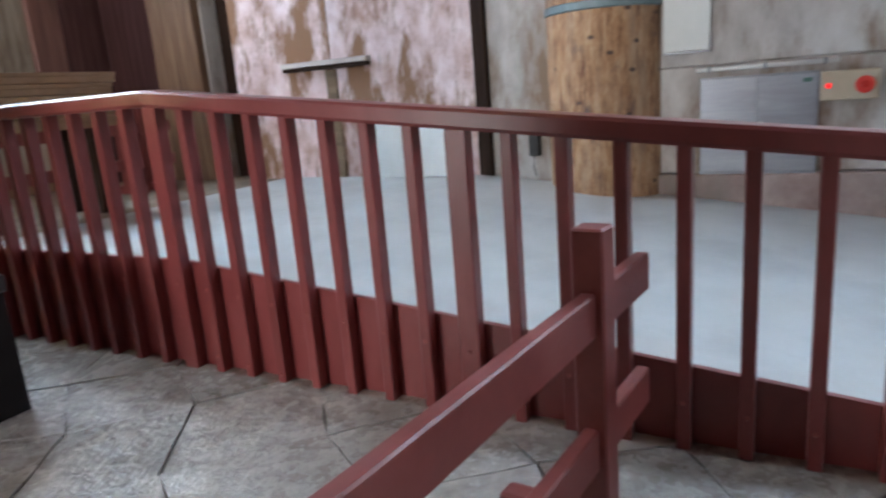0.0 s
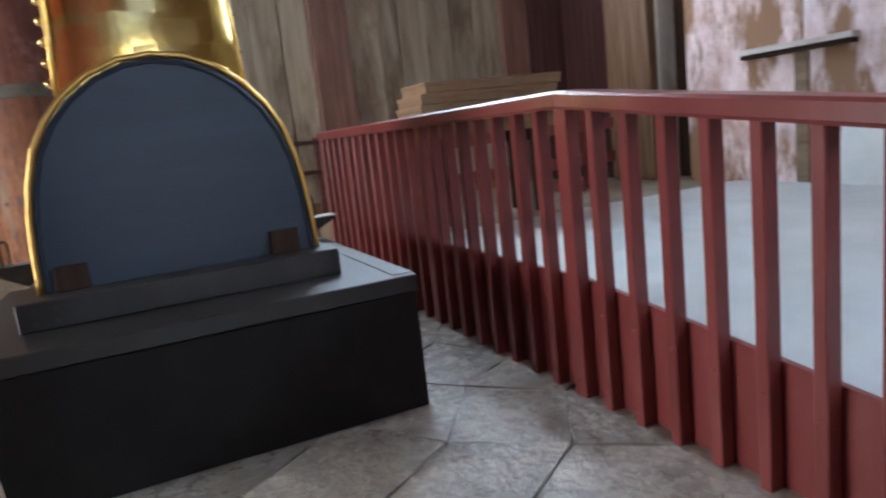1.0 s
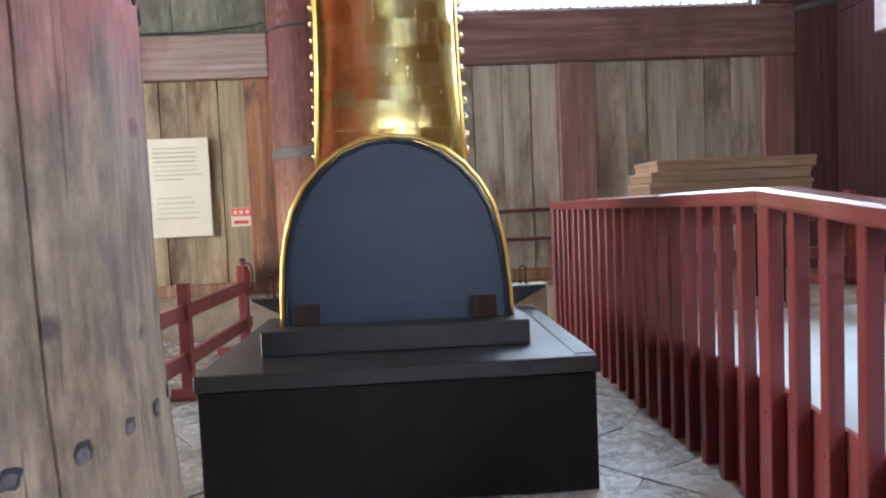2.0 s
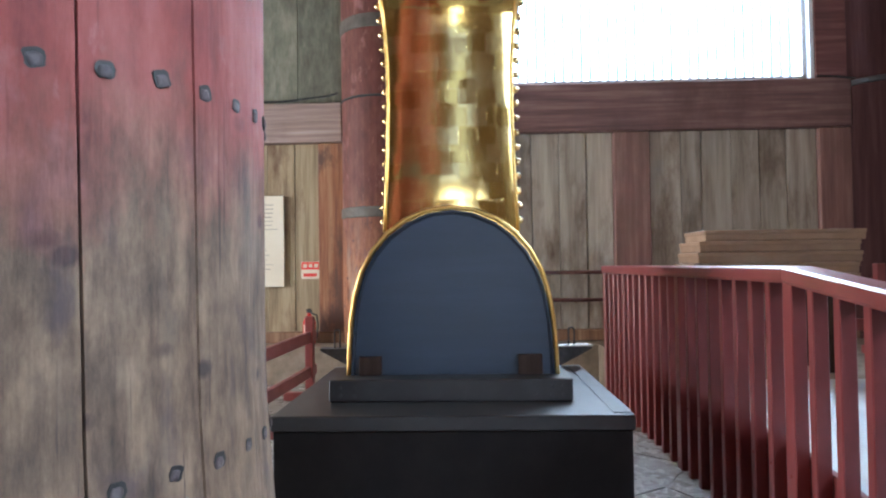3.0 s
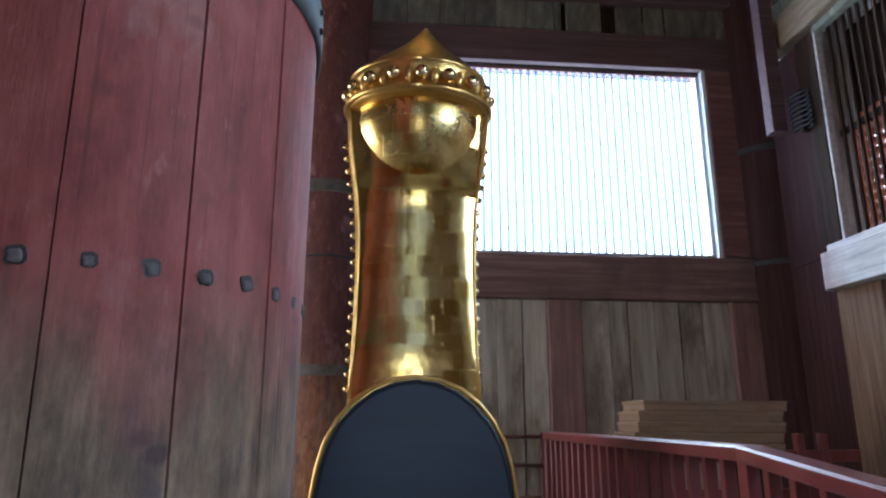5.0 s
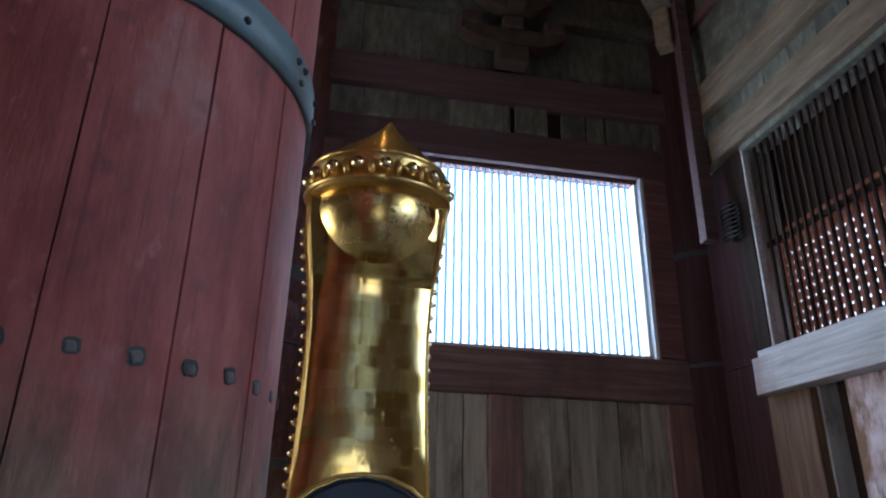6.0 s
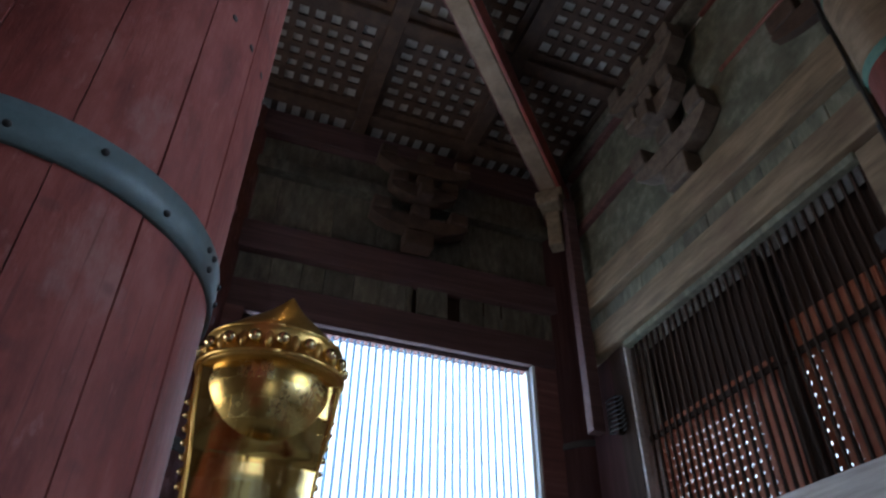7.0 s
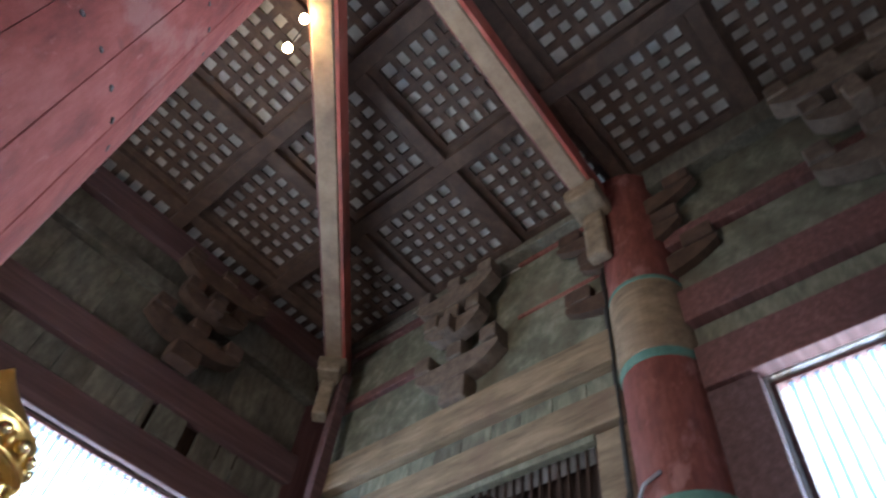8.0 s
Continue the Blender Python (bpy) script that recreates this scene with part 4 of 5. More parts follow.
# the rising tail: flat flanks, a gently hollow front, a bulging head
BODY = [  # height, half width, front y, front roundness, back y
    (1.30, 0.405, 4.16, 0.06, 4.95), (1.60, 0.400, 4.15, 0.07, 4.95), (1.85, 0.388, 4.15, 0.08, 4.92), (2.10, 0.380, 4.17, 0.09, 4.90),
    (2.40, 0.376, 4.19, 0.10, 4.86), (2.65, 0.380, 4.19, 0.11, 4.82), (2.85, 0.392, 4.19, 0.13, 4.80), (2.98, 0.405, 4.17, 0.16, 4.78),
    (3.08, 0.420, 4.12, 0.20, 4.77), (3.18, 0.435, 4.08, 0.24, 4.76), (3.28, 0.448, 4.05, 0.26, 4.75), (3.36, 0.456, 4.04, 0.28, 4.74), (3.46, 0.464, 4.03, 0.28, 4.73), (3.58, 0.47, 4.03, 0.28, 4.72), (3.72, 0.44, 4.06, 0.28, 4.70)]


def body_ring(z, w, f, bow, back, n=22):
    ring = []
    for i in range(n + 1):
        u = -1 + 2 * i / n
        x = math.copysign(abs(math.sin(u * math.pi / 2)), u)
        ring.append((OX + w * x, f + bow * 0.38 * (0.8 * x * x + 0.2 * x ** 8), z))
    ring += [(OX + w, back - 0.1, z), (OX + w * 0.8, back, z), (OX - w * 0.8, back, z), (OX - w, back - 0.1, z)]
    return ring


def lerp_rows(rows, n):
    out = []
    for a, b in zip(rows, rows[1:]):
        for i in range(n):
            u = i / n
            out.append([p * (1 - u) + q * u for p, q in zip(a, b)])
    return out + [list(rows[-1])]


part("tail", loft([body_ring(*r) for r in lerp_rows(BODY, 3)]), "gold_leaf", orn, "gilded tail of overlapping gold leaf", True)
for s in (-1, 1):
    part("edge_flange", loft([[(OX + s * (w + 0.002), 4.40, z), (OX + s * (w + 0.03), 4.40, z), (OX + s * (w + 0.03), 4.47, z), (OX + s * (w + 0.002), 4.47, z)] for z, w, f, b, k in BODY]), "gold_trim", orn)
    part("edge_cord", tube([(OX + s * (w + 0.006), f + b * 0.38, z) for z, w, f, b, k in lerp_rows(BODY[1:-1], 2)], 0.011), "gold_trim", orn, "", True)
    first = None
    z = 1.68
    while z < 3.4:
        w = next(r[1] + (q[1] - r[1]) * (z - r[0]) / (q[0] - r[0]) for r, q in zip(BODY, BODY[1:]) if r[0] <= z <= q[0])
        c = (OX + s * (w + 0.042), 4.42, z)
        if first is None:
            first = part("stud", ball(bmesh.new(), c, 0.025, 2), "gold_bead", orn, "small round gold stud", True)
            w0 = c
        else:
            again(first, (c[0] - w0[0], 0, c[2] - w0[2]))
        z += 0.094

part("head_bulb", ball(bmesh.new(), (OX, 4.33, 3.47), 0.40, 4, (1.17, 1.1, 1.14)), "gold_leaf_dull", orn, "bulging gilded head", True)

# crown: two rims, a bead row, and a pointed cap
CYC = 4.22   # centre of the crown


def crown_ring(z, rx, ry, n=48):
    return [(OX + rx * math.sin(a * 2 * math.pi / n), CYC - ry * math.cos(a * 2 * math.pi / n), z) for a in range(n)]


crown = part("crown_band", loft([crown_ring(3.52, 0.46, 0.38), crown_ring(3.54, 0.50, 0.425), crown_ring(3.58, 0.462, 0.39), crown_ring(3.71, 0.452, 0.382), crown_ring(3.74, 0.475, 0.402), crown_ring(3.765, 0.45, 0.38)]), "gold_trim", orn, "gold crown band", True)
for z, rx, ry, r in ((3.545, 0.50, 0.427, 0.018), (3.755, 0.468, 0.395, 0.014)):
    ring = crown_ring(z, rx, ry)
    part("rim", tube(ring + ring[:1], r), "gold_trim", crown, "", True)
for k in range(17):
    a = 2 * math.pi * (k + 0.5 * 0) / 17
    c = (OX + 0.492 * math.sin(a), CYC - 0.42 * math.cos(a), 3.645)
    part("bead", ball(bmesh.new(), c, 0.047, 3), "gold_bead", crown, "round gold bead", True)
    a += math.pi / 17
    part("petal", ball(bmesh.new(), (OX + 0.468 * math.sin(a), CYC - 0.398 * math.cos(a), 3.64), 0.036, 2, (0.8, 0.8, 1.7)), "gold_trim", crown, "", True)
cap = []
for r, z in ((0.455, 3.765), (0.44, 3.785), (0.40, 3.81), (0.34, 3.845), (0.27, 3.88), (0.20, 3.915), (0.14, 3.95), (0.085, 3.99), (0.04, 4.03), (0.008, 4.062)):
    cap.append([(OX + 0.035 * (1 - r / 0.455) + r * math.sin(a * math.pi / 24), CYC - 0.26 * (1 - r / 0.455) - 0.84 * r * math.cos(a * math.pi / 24), z) for a in range(48)])
part("cap", loft(cap), "gold_trim", orn, "pointed gold cap", True)

# dark trough behind the ornament
tr = thing("metal_trough", (0.02, 5.08, BZT), "dark metal trough with upright handles behind the ornament", "trough")
ring = lambda y: [(-0.72, y, 0.638), (0.76, y, 0.638), (1.02, y, 0.775), (1.02, y, 0.79), (-0.98, y, 0.79), (-0.98, y, 0.775)]
part("tray", loft([ring(5.05), ring(5.16)]), "iron", tr)
part("tray_rim", box((0.78, 5.045, 0.791), (1.03, 5.165, 0.80), 0.002), "pipe_white", tr)
for x in (-0.86, 0.88):
    part("handle", tube([(x - 0.02, 5.1, 0.79), (x - 0.02, 5.1, 0.91), (x - 0.012, 5.1, 0.925), (x + 0.012, 5.1, 0.925), (x + 0.02, 5.1, 0.91), (x + 0.02, 5.1, 0.79)], 0.008), "iron", tr)

# ---------------------------------------------------------------- railing along the ramp
FX = 1.533
PITCH = 0.197


def rail_top(y):
    return 1.372 - 0.109 * max(0.0, 3.148 - y)


def kick_top(y):
    return 0.545 - 0.116 * max(0.0, 3.10 - y)


fence = thing("ramp_railing", (FX, 3, 0), "dark red wooden railing with upright balusters and a solid kick board", "railing")
for y0, y1 in ((-1.1, 3.146), (3.150, 7.12)):
    za, zb = rail_top(y0 + 1e-6), rail_top(y1)
    pr = [(FX - 0.015, -0.075), (FX + 0.115, -0.075), (FX + 0.125, -0.06), (FX + 0.125, -0.015), (FX + 0.11, 0), (FX - 0.01, 0), (FX - 0.022, -0.012), (FX - 0.022, -0.062)]
    part("top_rail", loft([[(x, y0, za + z) for x, z in pr], [(x, y1, zb + z) for x, z in pr]]), "rail_paint", fence)
    ka, kb = kick_top(y0), kick_top(min(y1, 7.1))
    x0, x1 = FX + 0.066, FX + 0.092
    part("kick_board", loft([[(x0, y0, 0.0), (x1, y0, 0.0), (x1, y0, max(0.08, ka)), (x0, y0, max(0.08, ka))], [(x0, y1, 0.0), (x1, y1, 0.0), (x1, y1, kb), (x0, y1, kb)]]), "rail_paint", fence)
for k in range(-20, 20):
    y = 3.141 + k * PITCH
    if not -1.05 < y < 7.1:
        continue
    thick = k % 8 == 0
    hw = 0.043 if thick else 0.023
    zt = min(rail_top(y - hw), rail_top(y + hw)) - 0.07
    b = part("post" if thick else "baluster", box((FX, y - hw, 0.0), (FX + 0.064, y + hw, zt), 0.004), "rail_paint", fence)
    for dz in ((0.10, 0.27, 0.47) if thick else (0.10, 0.44)):
        z = kick_top(y) - dz
        if z > 0.04:
            part("bolt", ball(bmesh.new(), (FX - 0.001, y, z), 0.010, 1, (0.6, 1, 1)), "bolt", b)
part("end_post", box((FX - 0.01, 7.02, 0.0), (FX + 0.11, 7.12, 1.30), 0.004), "rail_paint", fence)

# ---------------------------------------------------------------- low red barriers


def barrier(label, at, turn, x0, x1, posts, height, foot_len):
    m = Matrix.Translation(at) @ Matrix.Rotation(turn, 4, "Z")
    t = thing("barrier", at, label, "barrier", "low red barriers")
    for px in posts:
        part("post", box((px - 0.042, -0.042, 0.0), (px + 0.042, 0.042, height), 0.006, m), "barrier_paint", t)
        f = box((px - 0.045, -foot_len, 0.0), (px + 0.045, foot_len, 0.09), 0.02, m, 2)
        part("foot", f, "barrier_paint", t)
    for z0, z1 in ((height * 0.69, height * 0.82), (height * 0.28, height * 0.41)):
        part("rail", box((x0, -0.021, z0), (x1, 0.021, z1), 0.005, m), "barrier_paint", t)
    return t


barrier("dark red wooden barrier with two rails beside the pillar", (0.965, 0.915, 0), radians(-6), -1.55, 0.40, (0.0,), 0.905, 0.30)
barrier("red wooden barrier with two rails beside the pedestal", (-1.60, 5.55, 0), radians(88), -1.1, 1.75, (0.0, 1.55), 0.88, 0.28)
barrier("red wooden barrier on the stone platform by the wall", (4.2, 6.9, PLAT), radians(4), -2.4, 0.7, (-1.9, 0.0, 0.28), 0.92, 0.25)

# ---------------------------------------------------------------- things along the walls
# stack of long flat cartons on trestles
rng = random.Random(2)
for k in range(5):
    z = 1.665 - 0.094 * (k + 1)
    x0, x1 = 2.14 - 0.03 * k + rng.uniform(-0.01, 0.01), 3.47 - 0.012 * k + rng.uniform(-0.02, 0.02)
    c = thing("flat_carton", ((x0 + x1) / 2, 6.1, z), "long flat brown cardboard carton in a stack", "carton", "stack of cartons")
    part("carton_body", box((x0, 5.88, z + 0.002), (x1, 6.42, z + 0.080), 0.006), "cardboard", c)
    part("lid_flap", box((x0 - 0.006, 5.874, z + 0.058), (x1 + 0.006, 6.426, z + 0.0925), 0.004), "cardboard", c)
for x in (2.25, 3.2):
    t = thing("trestle", (x, 6.15, PLAT), "dark wooden trestle under the cartons", "trestle")
    part("top_bar", box((x - 0.05, 5.9, 1.09), (x + 0.05, 6.4, 1.19), 0.004), "dark_wood", t)
    for y in (5.95, 6.35):
        part("leg", box((x - 0.04, y - 0.03, PLAT), (x + 0.04, y + 0.03, 1.088), 0.004), "dark_wood", t)

# notice board
nb = thing("notice_board", (-2.58, 8.55, 1.15), "cream notice board with lines of small dark writing on the planks", "notice board")
part("sheet", box((-2.94, 8.545, 1.155), (-2.215, 8.575, 2.315), 0.004), "board_cream", nb)
rng = random.Random(5)
for i in range(8):
    z = 2.20 - i * 0.052
    part("writing", box((-2.86, 8.543, z - 0.007), (-2.29 - rng.uniform(0, 0.08) - (0.2 if i == 7 else 0), 8.5455, z + 0.006)), "ink", nb)
for i in range(5):
    z = 1.62 - i * 0.06
    part("writing", box((-2.84, 8.543, z - 0.008), (-2.34 - rng.uniform(0, 0.1), 8.5455, z + 0.004)), "ink", nb)
fs = thing("fire_sign", (-1.88, 8.56, 1.25), "small white and red sign on the plank above the extinguisher", "sign")
part("plate", box((-2.0, 8.565, 1.25), (-1.765, 8.58, 1.47), 0.002), "board_cream", fs)
part("red_field", box((-1.995, 8.562, 1.37), (-1.77, 8.5645, 1.465)), "red_sign", fs)
for x in (-1.97, -1.90, -1.83):
    part("writing", box((x, 8.5595, 1.395), (x + 0.045, 8.5615, 1.44)), "board_cream", fs)
part("writing", box((-1.97, 8.5625, 1.28), (-1.80, 8.5645, 1.32)), "red_sign", fs)
ex = thing("fire_extinguisher", (-1.86, 8.40, PLAT), "red fire extinguisher with black hose standing on the ledge", "fire extinguisher")
part("cylinder", loft([[(-1.86 + r * math.cos(a * math.pi / 10), 8.40 + r * math.sin(a * math.pi / 10), z) for a in range(20)] for z, r in ((PLAT, 0.07), (PLAT + 0.02, 0.077), (0.72, 0.077), (0.77, 0.06), (0.80, 0.025), (0.83, 0.025))]), "extinguisher_red", ex, smooth=True)
part("label", loft([[(-1.86 + r * math.cos(a), 8.40 + r * math.sin(a), z) for a in [math.pi * (1.25 + i * 0.05) for i in range(11)]] for z, r in ((0.55, 0.0785), (0.68, 0.0785))], False), "board_cream", ex)
part("valve", box((-1.89, 8.375, 0.825), (-1.83, 8.425, 0.87), 0.006), "iron", ex)
part("lever", box((-1.875, 8.30, 0.865), (-1.845, 8.42, 0.88), 0.003), "rubber", ex)
part("hose", tube([(-1.84, 8.38, 0.83), (-1.76, 8.36, 0.80), (-1.745, 8.36, 0.7), (-1.755, 8.37, 0.55), (-1.775, 8.38, 0.5)], 0.011), "rubber", ex, "", True)

# dark rails before the planks
hr = thing("wall_rail", (0.8, 8.3, PLAT), "dark red horizontal rails in front of the planks", "rail")
for z in (0.95, 1.29):
    part("rail", tube([(-0.3, 8.42, z), (1.85, 8.42, z)], 0.022), "beam_red", hr, "", True)
for x in (-0.25, 1.83):
    part("post", box((x - 0.03, 8.445, PLAT), (x + 0.03, 8.49, 1.34), 0.003), "beam_red", hr)

# things on the east wall
sh = thing("wall_ledge", (XW, 4.85, 1.62), "thin pale wooden ledge fixed to the stained plaster", "ledge")
part("ledge_board", box((XW - 0.10, 4.30, 1.625), (XW - 0.002, 5.40, 1.675), 0.004), "beam_white", sh)
part("ledge_bracket", box((XW - 0.08, 4.31, 1.585), (XW - 0.002, 5.39, 1.622), 0.003), "dark_wood", sh)
lb = thing("leaning_board", (XW - 0.08, 3.95, 0.45), "pale blue-white board leaning against the plaster", "board")
part("panel", box((-0.012, 3.46, 0.0), (0.012, 4.42, 0.60), 0.003, Matrix.Translation((XW - 0.115, 0, 0.452)) @ Matrix.Rotation(radians(9), 4, "Y")), "board_white", lb)
dv = thing("black_holder", (XW, 2.58, 0.62), "small black holder hanging on the plaster by the column", "holder")
part("holder_body", box((XW - 0.07, 2.54, 0.62), (XW - 0.002, 2.64, 0.86), 0.012, None, 2), "rubber", dv)
part("cable", tube([(XW - 0.03, 2.60, 0.62), (XW - 0.035, 2.61, 0.52), (XW - 0.03, 2.59, 0.44)], 0.006), "rubber", dv)
wb = thing("wall_panel", (XW, 1.3, 1.42), "white rectangular panel hanging on the wall beside the column", "panel")
part("panel_body", box((XW - 0.07, 1.10, 1.42), (XW - 0.002, 1.45, 2.10), 0.006), "board_white", wb)
part("panel_rim", box((XW - 0.075, 1.095, 1.405), (XW - 0.002, 1.455, 1.418), 0.002), "metal_grey", wb)
cabx = thing("metal_cabinet", (XW - 0.1, 0.75, 0.44), "grey metal wall cabinet with two doors on the stone ledge", "cabinet")
part("body", box((XW - 0.055, 0.33, 0.4305), (XW - 0.002, 1.17, 1.20), 0.004), "metal_grey", cabx)
for y0, y1, hy in ((0.335, 0.746, 0.72), (0.754, 1.165, 0.78)):
    d = part("door", box((XW - 0.07, y0, 0.45), (XW - 0.057, y1, 1.185), 0.004), "metal_grey", cabx)
    part("handle", box((XW - 0.085, hy - 0.015, 0.80), (XW - 0.0705, hy + 0.015, 0.84), 0.003), "pipe_white", d)
part("sticker", box((XW - 0.0725, 0.38, 1.12), (XW - 0.0705, 0.44, 1.15)), "band_teal", cabx, "small green sticker")
pp = thing("pipe", (XW, 0.7, 1.25), "thin white pipe clipped along the wall", "pipe")
part("tube", tube([(XW - 0.05, 1.2, 1.262), (XW - 0.05, 0.21, 1.262)], 0.017), "pipe_white", pp, "", True)
for y in (1.1, 0.7, 0.3):
    part("clip", box((XW - 0.072, y - 0.012, 1.24), (XW - 0.002, y + 0.012, 1.285), 0.002), "metal_grey", pp)
al = thing("fire_alarm", (XW, 0.14, 0.96), "cream fire alarm box with red lamp and red button", "fire alarm")
part("box_body", box((XW - 0.09, -0.05, 0.97), (XW - 0.002, 0.325, 1.185), 0.008), "alarm_cream", al)
part("lamp", ball(bmesh.new(), (XW - 0.095, 0.275, 1.08), 0.021, 3, (0.6, 1, 1)), "red_lamp", al, "glowing red lamp", True)
bt = part("button_ring", cy(bmesh.new(), (XW - 0.091, 0.045, 1.075), (XW - 0.103, 0.045, 1.075), 0.062, seg=28), "red_sign", al)
part("button", cy(bmesh.new(), (XW - 0.1035, 0.045, 1.075), (XW - 0.11, 0.045, 1.075), 0.03, seg=20), "extinguisher_red", bt)

# hanging pole near the corner, and cables
po = thing("hanging_pole", (5.0, 7.85, 5.4), "square brown wooden pole hanging beside the corner column", "pole")
part("shaft", box((-0.10, -0.09, 0), (0.10, 0.09, 4.4), 0.008, Matrix.Translation((4.93, 7.68, 5.16))), "beam_shaded", po)
co = thing("coiled_cable", (5.17, 7.42, 5.1), "dark cable coiled on a bracket beside the lattice window", "cable")
part("bracket", box((5.10, 7.38, 5.08), (5.199, 7.44, 5.66), 0.004), "dark_wood", co)
for i in range(8):
    z = 5.13 + i * 0.066
    part("loop", tube([(5.11 + 0.06 * math.sin(k * math.pi / 8), 7.41 + 0.19 * math.cos(k * math.pi / 8), z + 0.02 * math.cos(k * math.pi / 8)) for k in range(17)], 0.012, 6), "rubber", co, "", True)
ca = thing("cable", (0, 8.45, 3.5), "thin black cable along the beam", "cable")
part("run", tube([(-4.0, 8.47, 3.505), (-2.2, 8.47, 3.505), (-1.6, 8.45, 3.56), (-1.48, 8.40, 3.58)], 0.012), "rubber", ca)
part("run", tube([(4.47, 8.48, 3.68), (4.75, 8.47, 3.66), (4.9, 8.42, 3.62)], 0.012), "rubber", ca)
cd = thing("conduit", (5.0, 2.5, 5.2), "dark conduit with a junction box running up beside the column", "conduit")
part("run", tube([(5.16, 2.48, 9.3), (5.16, 2.50, 7.0), (5.16, 2.52, 5.5), (5.14, 2.58, 5.34), (5.12, 2.72, 5.28), (5.12, 2.80, 5.28)], 0.026), "rubber", cd, "", True)
part("run", tube([(5.05, 2.40, 9.3), (5.06, 2.44, 7.0), (5.08, 2.46, 5.4), (5.10, 2.60, 5.22), (5.12, 2.80, 5.22)], 0.018), "rubber", cd, "", True)
part("junction_box", box((5.08, 2.78, 5.16), (5.19, 2.98, 5.36), 0.008), "iron", cd)
part("run", tube([(5.12, 2.60, 5.0), (4.98, 2.50, 5.02), (4.90, 2.36, 5.10), (4.84, 2.2, 5.3), (4.80, 2.0, 5.34)], 0.02), "metal_grey", cd, "", True)

# bracket clusters of the friezes


def cluster(name, at, turn, material, label, wide=1.1, tall=1.45, deep=1.0):
    m = Matrix.Translation(at) @ Matrix.Rotation(turn, 4, "Z") @ Matrix.Diagonal((wide, deep, tall, 1.0))
    t = thing(name, at, label, "bracket", "frieze brackets")
    # local: x along the wall, -y into the hall, z up
    def b(nm, lo, hi, bev=0.03):
        part(nm, box(lo, hi, bev, m, 2), material, t)

    def arm(z, half, h, y0, y1):
        prof = []
        for i in range(13):
            u = -1 + 2 * i / 12
            dip = h * (abs(u) ** 3) * 0.75
            prof.append((u * half, z + dip))
        ring = lambda y: [(x, y, zz) for x, zz in prof] + [(half, y, z + h), (-half, y, z + h)]
        g = loft([ring(y0), ring(y1)])
        bmesh.ops.transform(g, matrix=m, verts=g.verts)
        part("arm", g, material, t)
    b("base_block", (-0.22, -0.30, 0.0), (0.22, -0.001, 0.28))
    arm(0.30, 0.75, 0.26, -0.28, -0.02)
    for x in (-0.6, 0.0, 0.6):
        b("bearing_block", (x - 0.14, -0.34, 0.57), (x + 0.14, -0.01, 0.77))
    arm(0.80, 0.52, 0.24, -0.46, -0.22)
    b("beam_nose", (-0.11, -0.62, 0.80), (0.11, -0.02, 1.02))
    for x in (-0.4, 0.0, 0.4):
        b("bearing_block", (x - 0.13, -0.50, 1.05), (x + 0.13, -0.18, 1.24))
    arm(1.27, 0.75, 0.26, -0.50, -0.24)
    for x in (-0.6, 0.0, 0.6):
        b("bearing_block", (x - 0.13, -0.52, 1.55), (x + 0.13, -0.2, 1.73))
    return t


# darker wood than the other brackets, so the clusters sit in shade
cluster("bracket_cluster", (2.3, YW - 0.16, 8.15), 0, "ceiling_wood", "stepped bracket cluster of carved blocks on the frieze, darkened for shade", 1.15, 1.1)
cluster("bracket_cluster", (XW, 5.0, 7.75), radians(-90), "bracket_shaded", "weathered stepped bracket cluster of carved blocks, darkened for the frieze's shade")
cluster("bracket_cluster", (XW, -1.25, 7.81), radians(-90), "bracket_shaded", "weathered stepped bracket cluster of carved blocks, darkened for the frieze's shade")
cluster("bracket_cluster", (XW, 1.96, 7.81), radians(-90), "ceiling_wood", "bracket arms reaching out from behind the wall column, darkened for shade", 1.5, 1.3, 0.5)

# hanging bulbs
for x, y, z in ((0.17, 3.86, 9.60), (0.06, 3.42, 9.62)):
    lp = thing("bulb_lamp", (x, y, z), "bare warm bulb hanging under the ceiling", "lamp", "hanging bulbs")
    part("cord", tube([(x, y, z + 0.09), (x, y, CZ + 0.12)], 0.008), "rubber", lp)
    part("socket", cy(bmesh.new(), (x, y, z + 0.05), (x, y, z + 0.12), 0.025, seg=10), "iron", lp)
    part("bulb", ball(bmesh.new(), (x, y, z), 0.06, 3), "bulb", lp, "glowing bulb", True)

# ---------------------------------------------------------------- stone slabs of the floor
rng = random.Random(11)
SU = 0.56


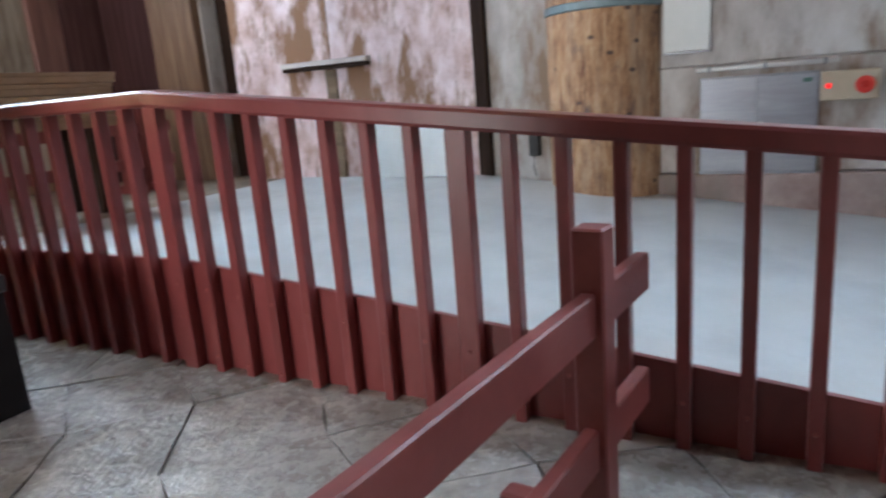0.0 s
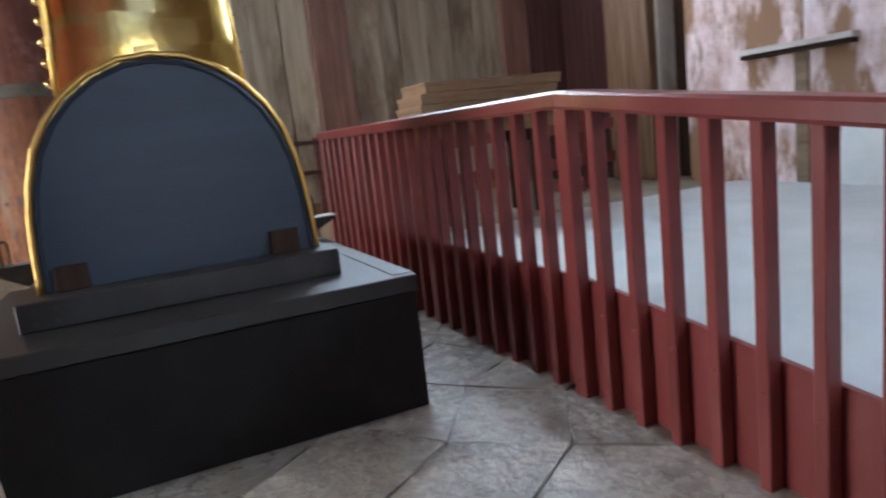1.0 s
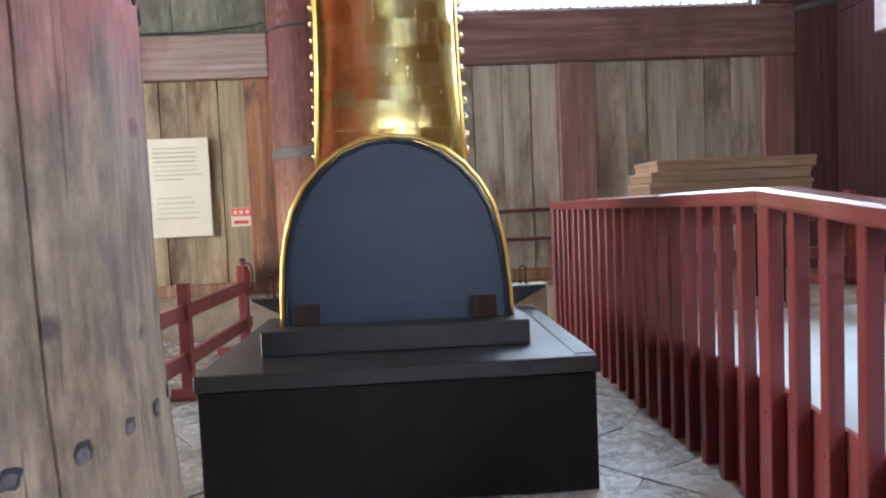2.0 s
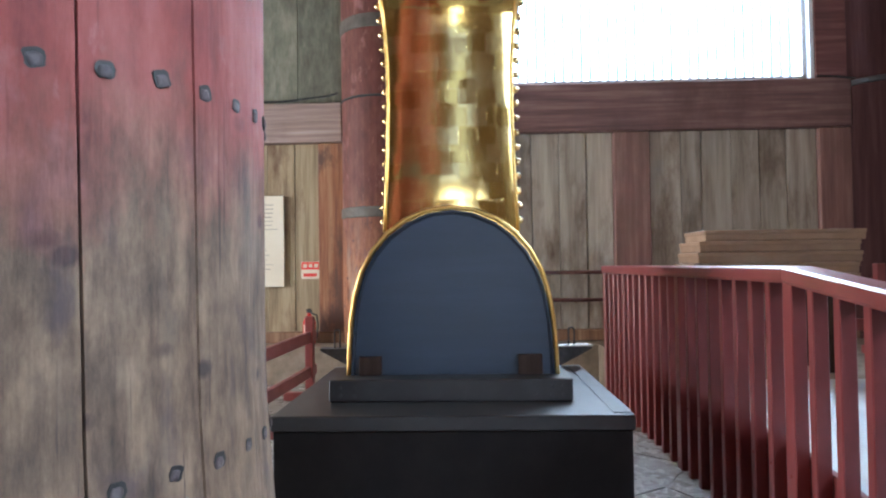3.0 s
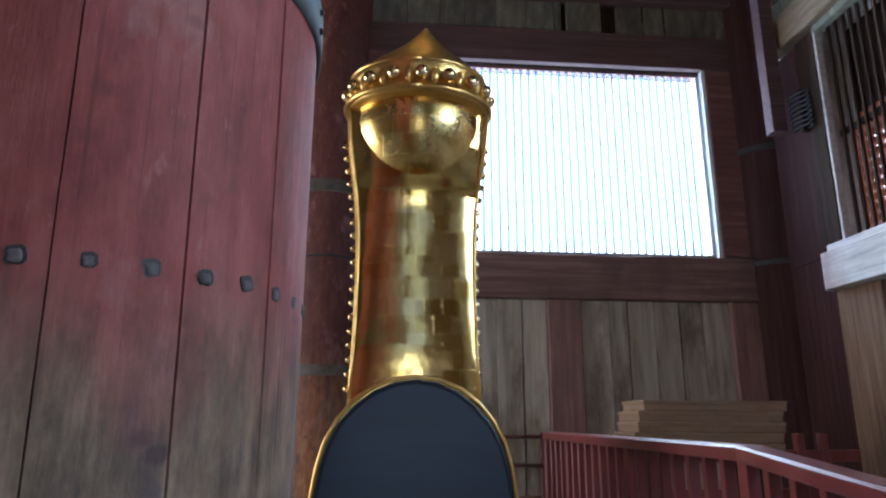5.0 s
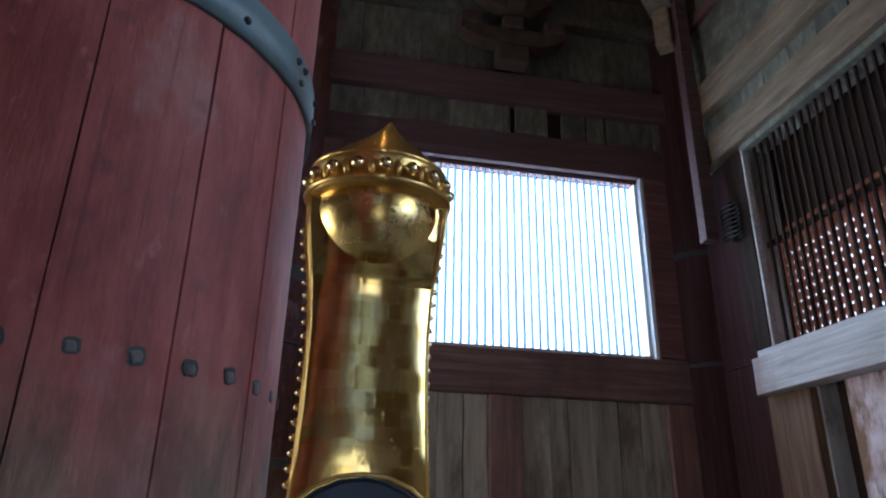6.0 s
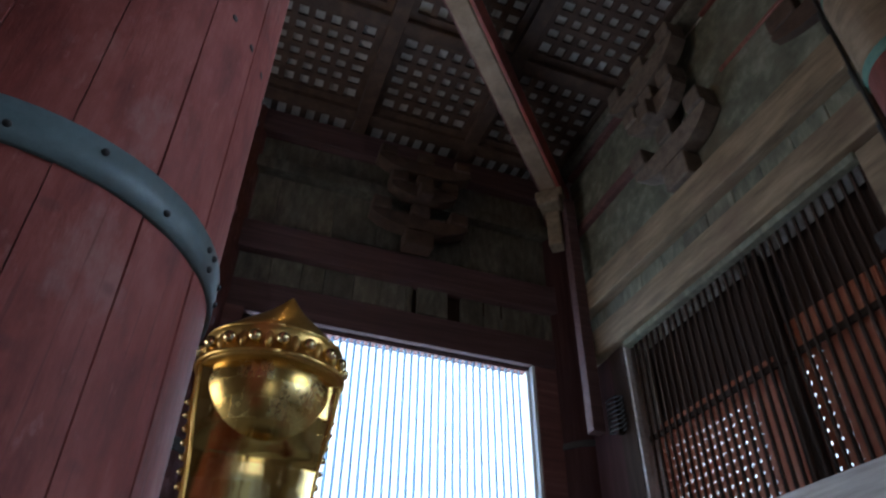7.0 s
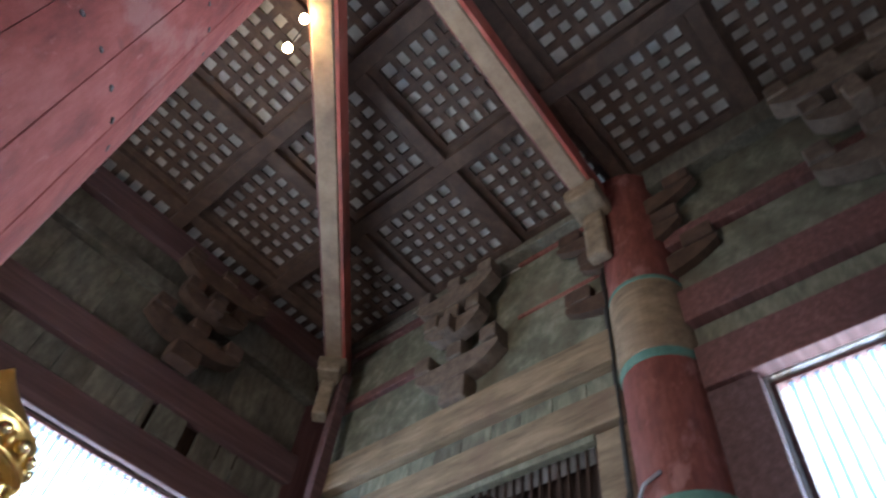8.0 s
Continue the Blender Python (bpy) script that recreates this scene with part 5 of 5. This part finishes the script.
def warp(i, j):
    r = random.Random(i * 131 + j * 17 + 5)
    u, v = 2.30 + (i - 4) * SU + r.uniform(-0.05, 0.05) + 0.06 * math.sin(j * 1.7), 1.07 + (j - 2) * SU + r.uniform(-0.05, 0.05) + (0.0 if i % 2 else 0.10)
    return Vector(((u - v) / math.sqrt(2), (u + v) / math.sqrt(2), 0))


rest = bmesh.new()
for i in range(-22, 22):
    for j in range(-22, 22):
        q = [warp(i, j), warp(i + 1, j), warp(i + 1, j + 1), warp(i, j + 1)]
        c = sum(q, Vector()) / 4
        if not (-8.8 < c.x < (1.75 if c.y > -0.8 else 4.9) and -8.8 < c.y < 8.3):
            continue
        near = -1.9 < c.x < 1.75 and 0.4 < c.y < 6.2
        dz = rng.uniform(-0.005, 0.005)
        bm = bmesh.new() if near else rest
        n = 3 if near else 1
        gap = 0.0045
        def at(s, t):
            return q[0] * (1 - s) * (1 - t) + q[1] * s * (1 - t) + q[2] * s * t + q[3] * (1 - s) * t
        top = []
        g = gap / SU
        for a in range(n + 2):
            row = []
            for b in range(n + 2):
                s = g + (1 - 2 * g) * a / (n + 1)
                t = g + (1 - 2 * g) * b / (n + 1)
                edge = a in (0, n + 1) or b in (0, n + 1)
                p = at(s, t)
                jig = 0.008 if edge and near else 0.0
                row.append(bm.verts.new((p.x + rng.uniform(-jig, jig), p.y + rng.uniform(-jig, jig), dz + (-0.007 if edge else rng.uniform(-0.002, 0.002)))))
            top.append(row)
        for a in range(n + 1):
            for b in range(n + 1):
                bm.faces.new((top[a][b], top[a + 1][b], top[a + 1][b + 1], top[a][b + 1]))
        rim = [top[a][0] for a in range(n + 2)] + [top[n + 1][b] for b in range(1, n + 2)] + [top[a][n + 1] for a in range(n, -1, -1)] + [top[0][b] for b in range(n, 0, -1)]
        low = [bm.verts.new((v.co.x, v.co.y, -0.03)) for v in rim]
        for k in range(len(rim)):
            bm.faces.new((rim[k - 1], rim[k], low[k], low[k - 1]))
        if near:
            bmesh.ops.recalc_face_normals(bm, faces=bm.faces)
            part("slab", bm, "stone", floor, smooth=False)
bmesh.ops.recalc_face_normals(rest, faces=rest.faces)
tagged(part("slabs_beyond", rest, "stone", floor), kind="stuff")
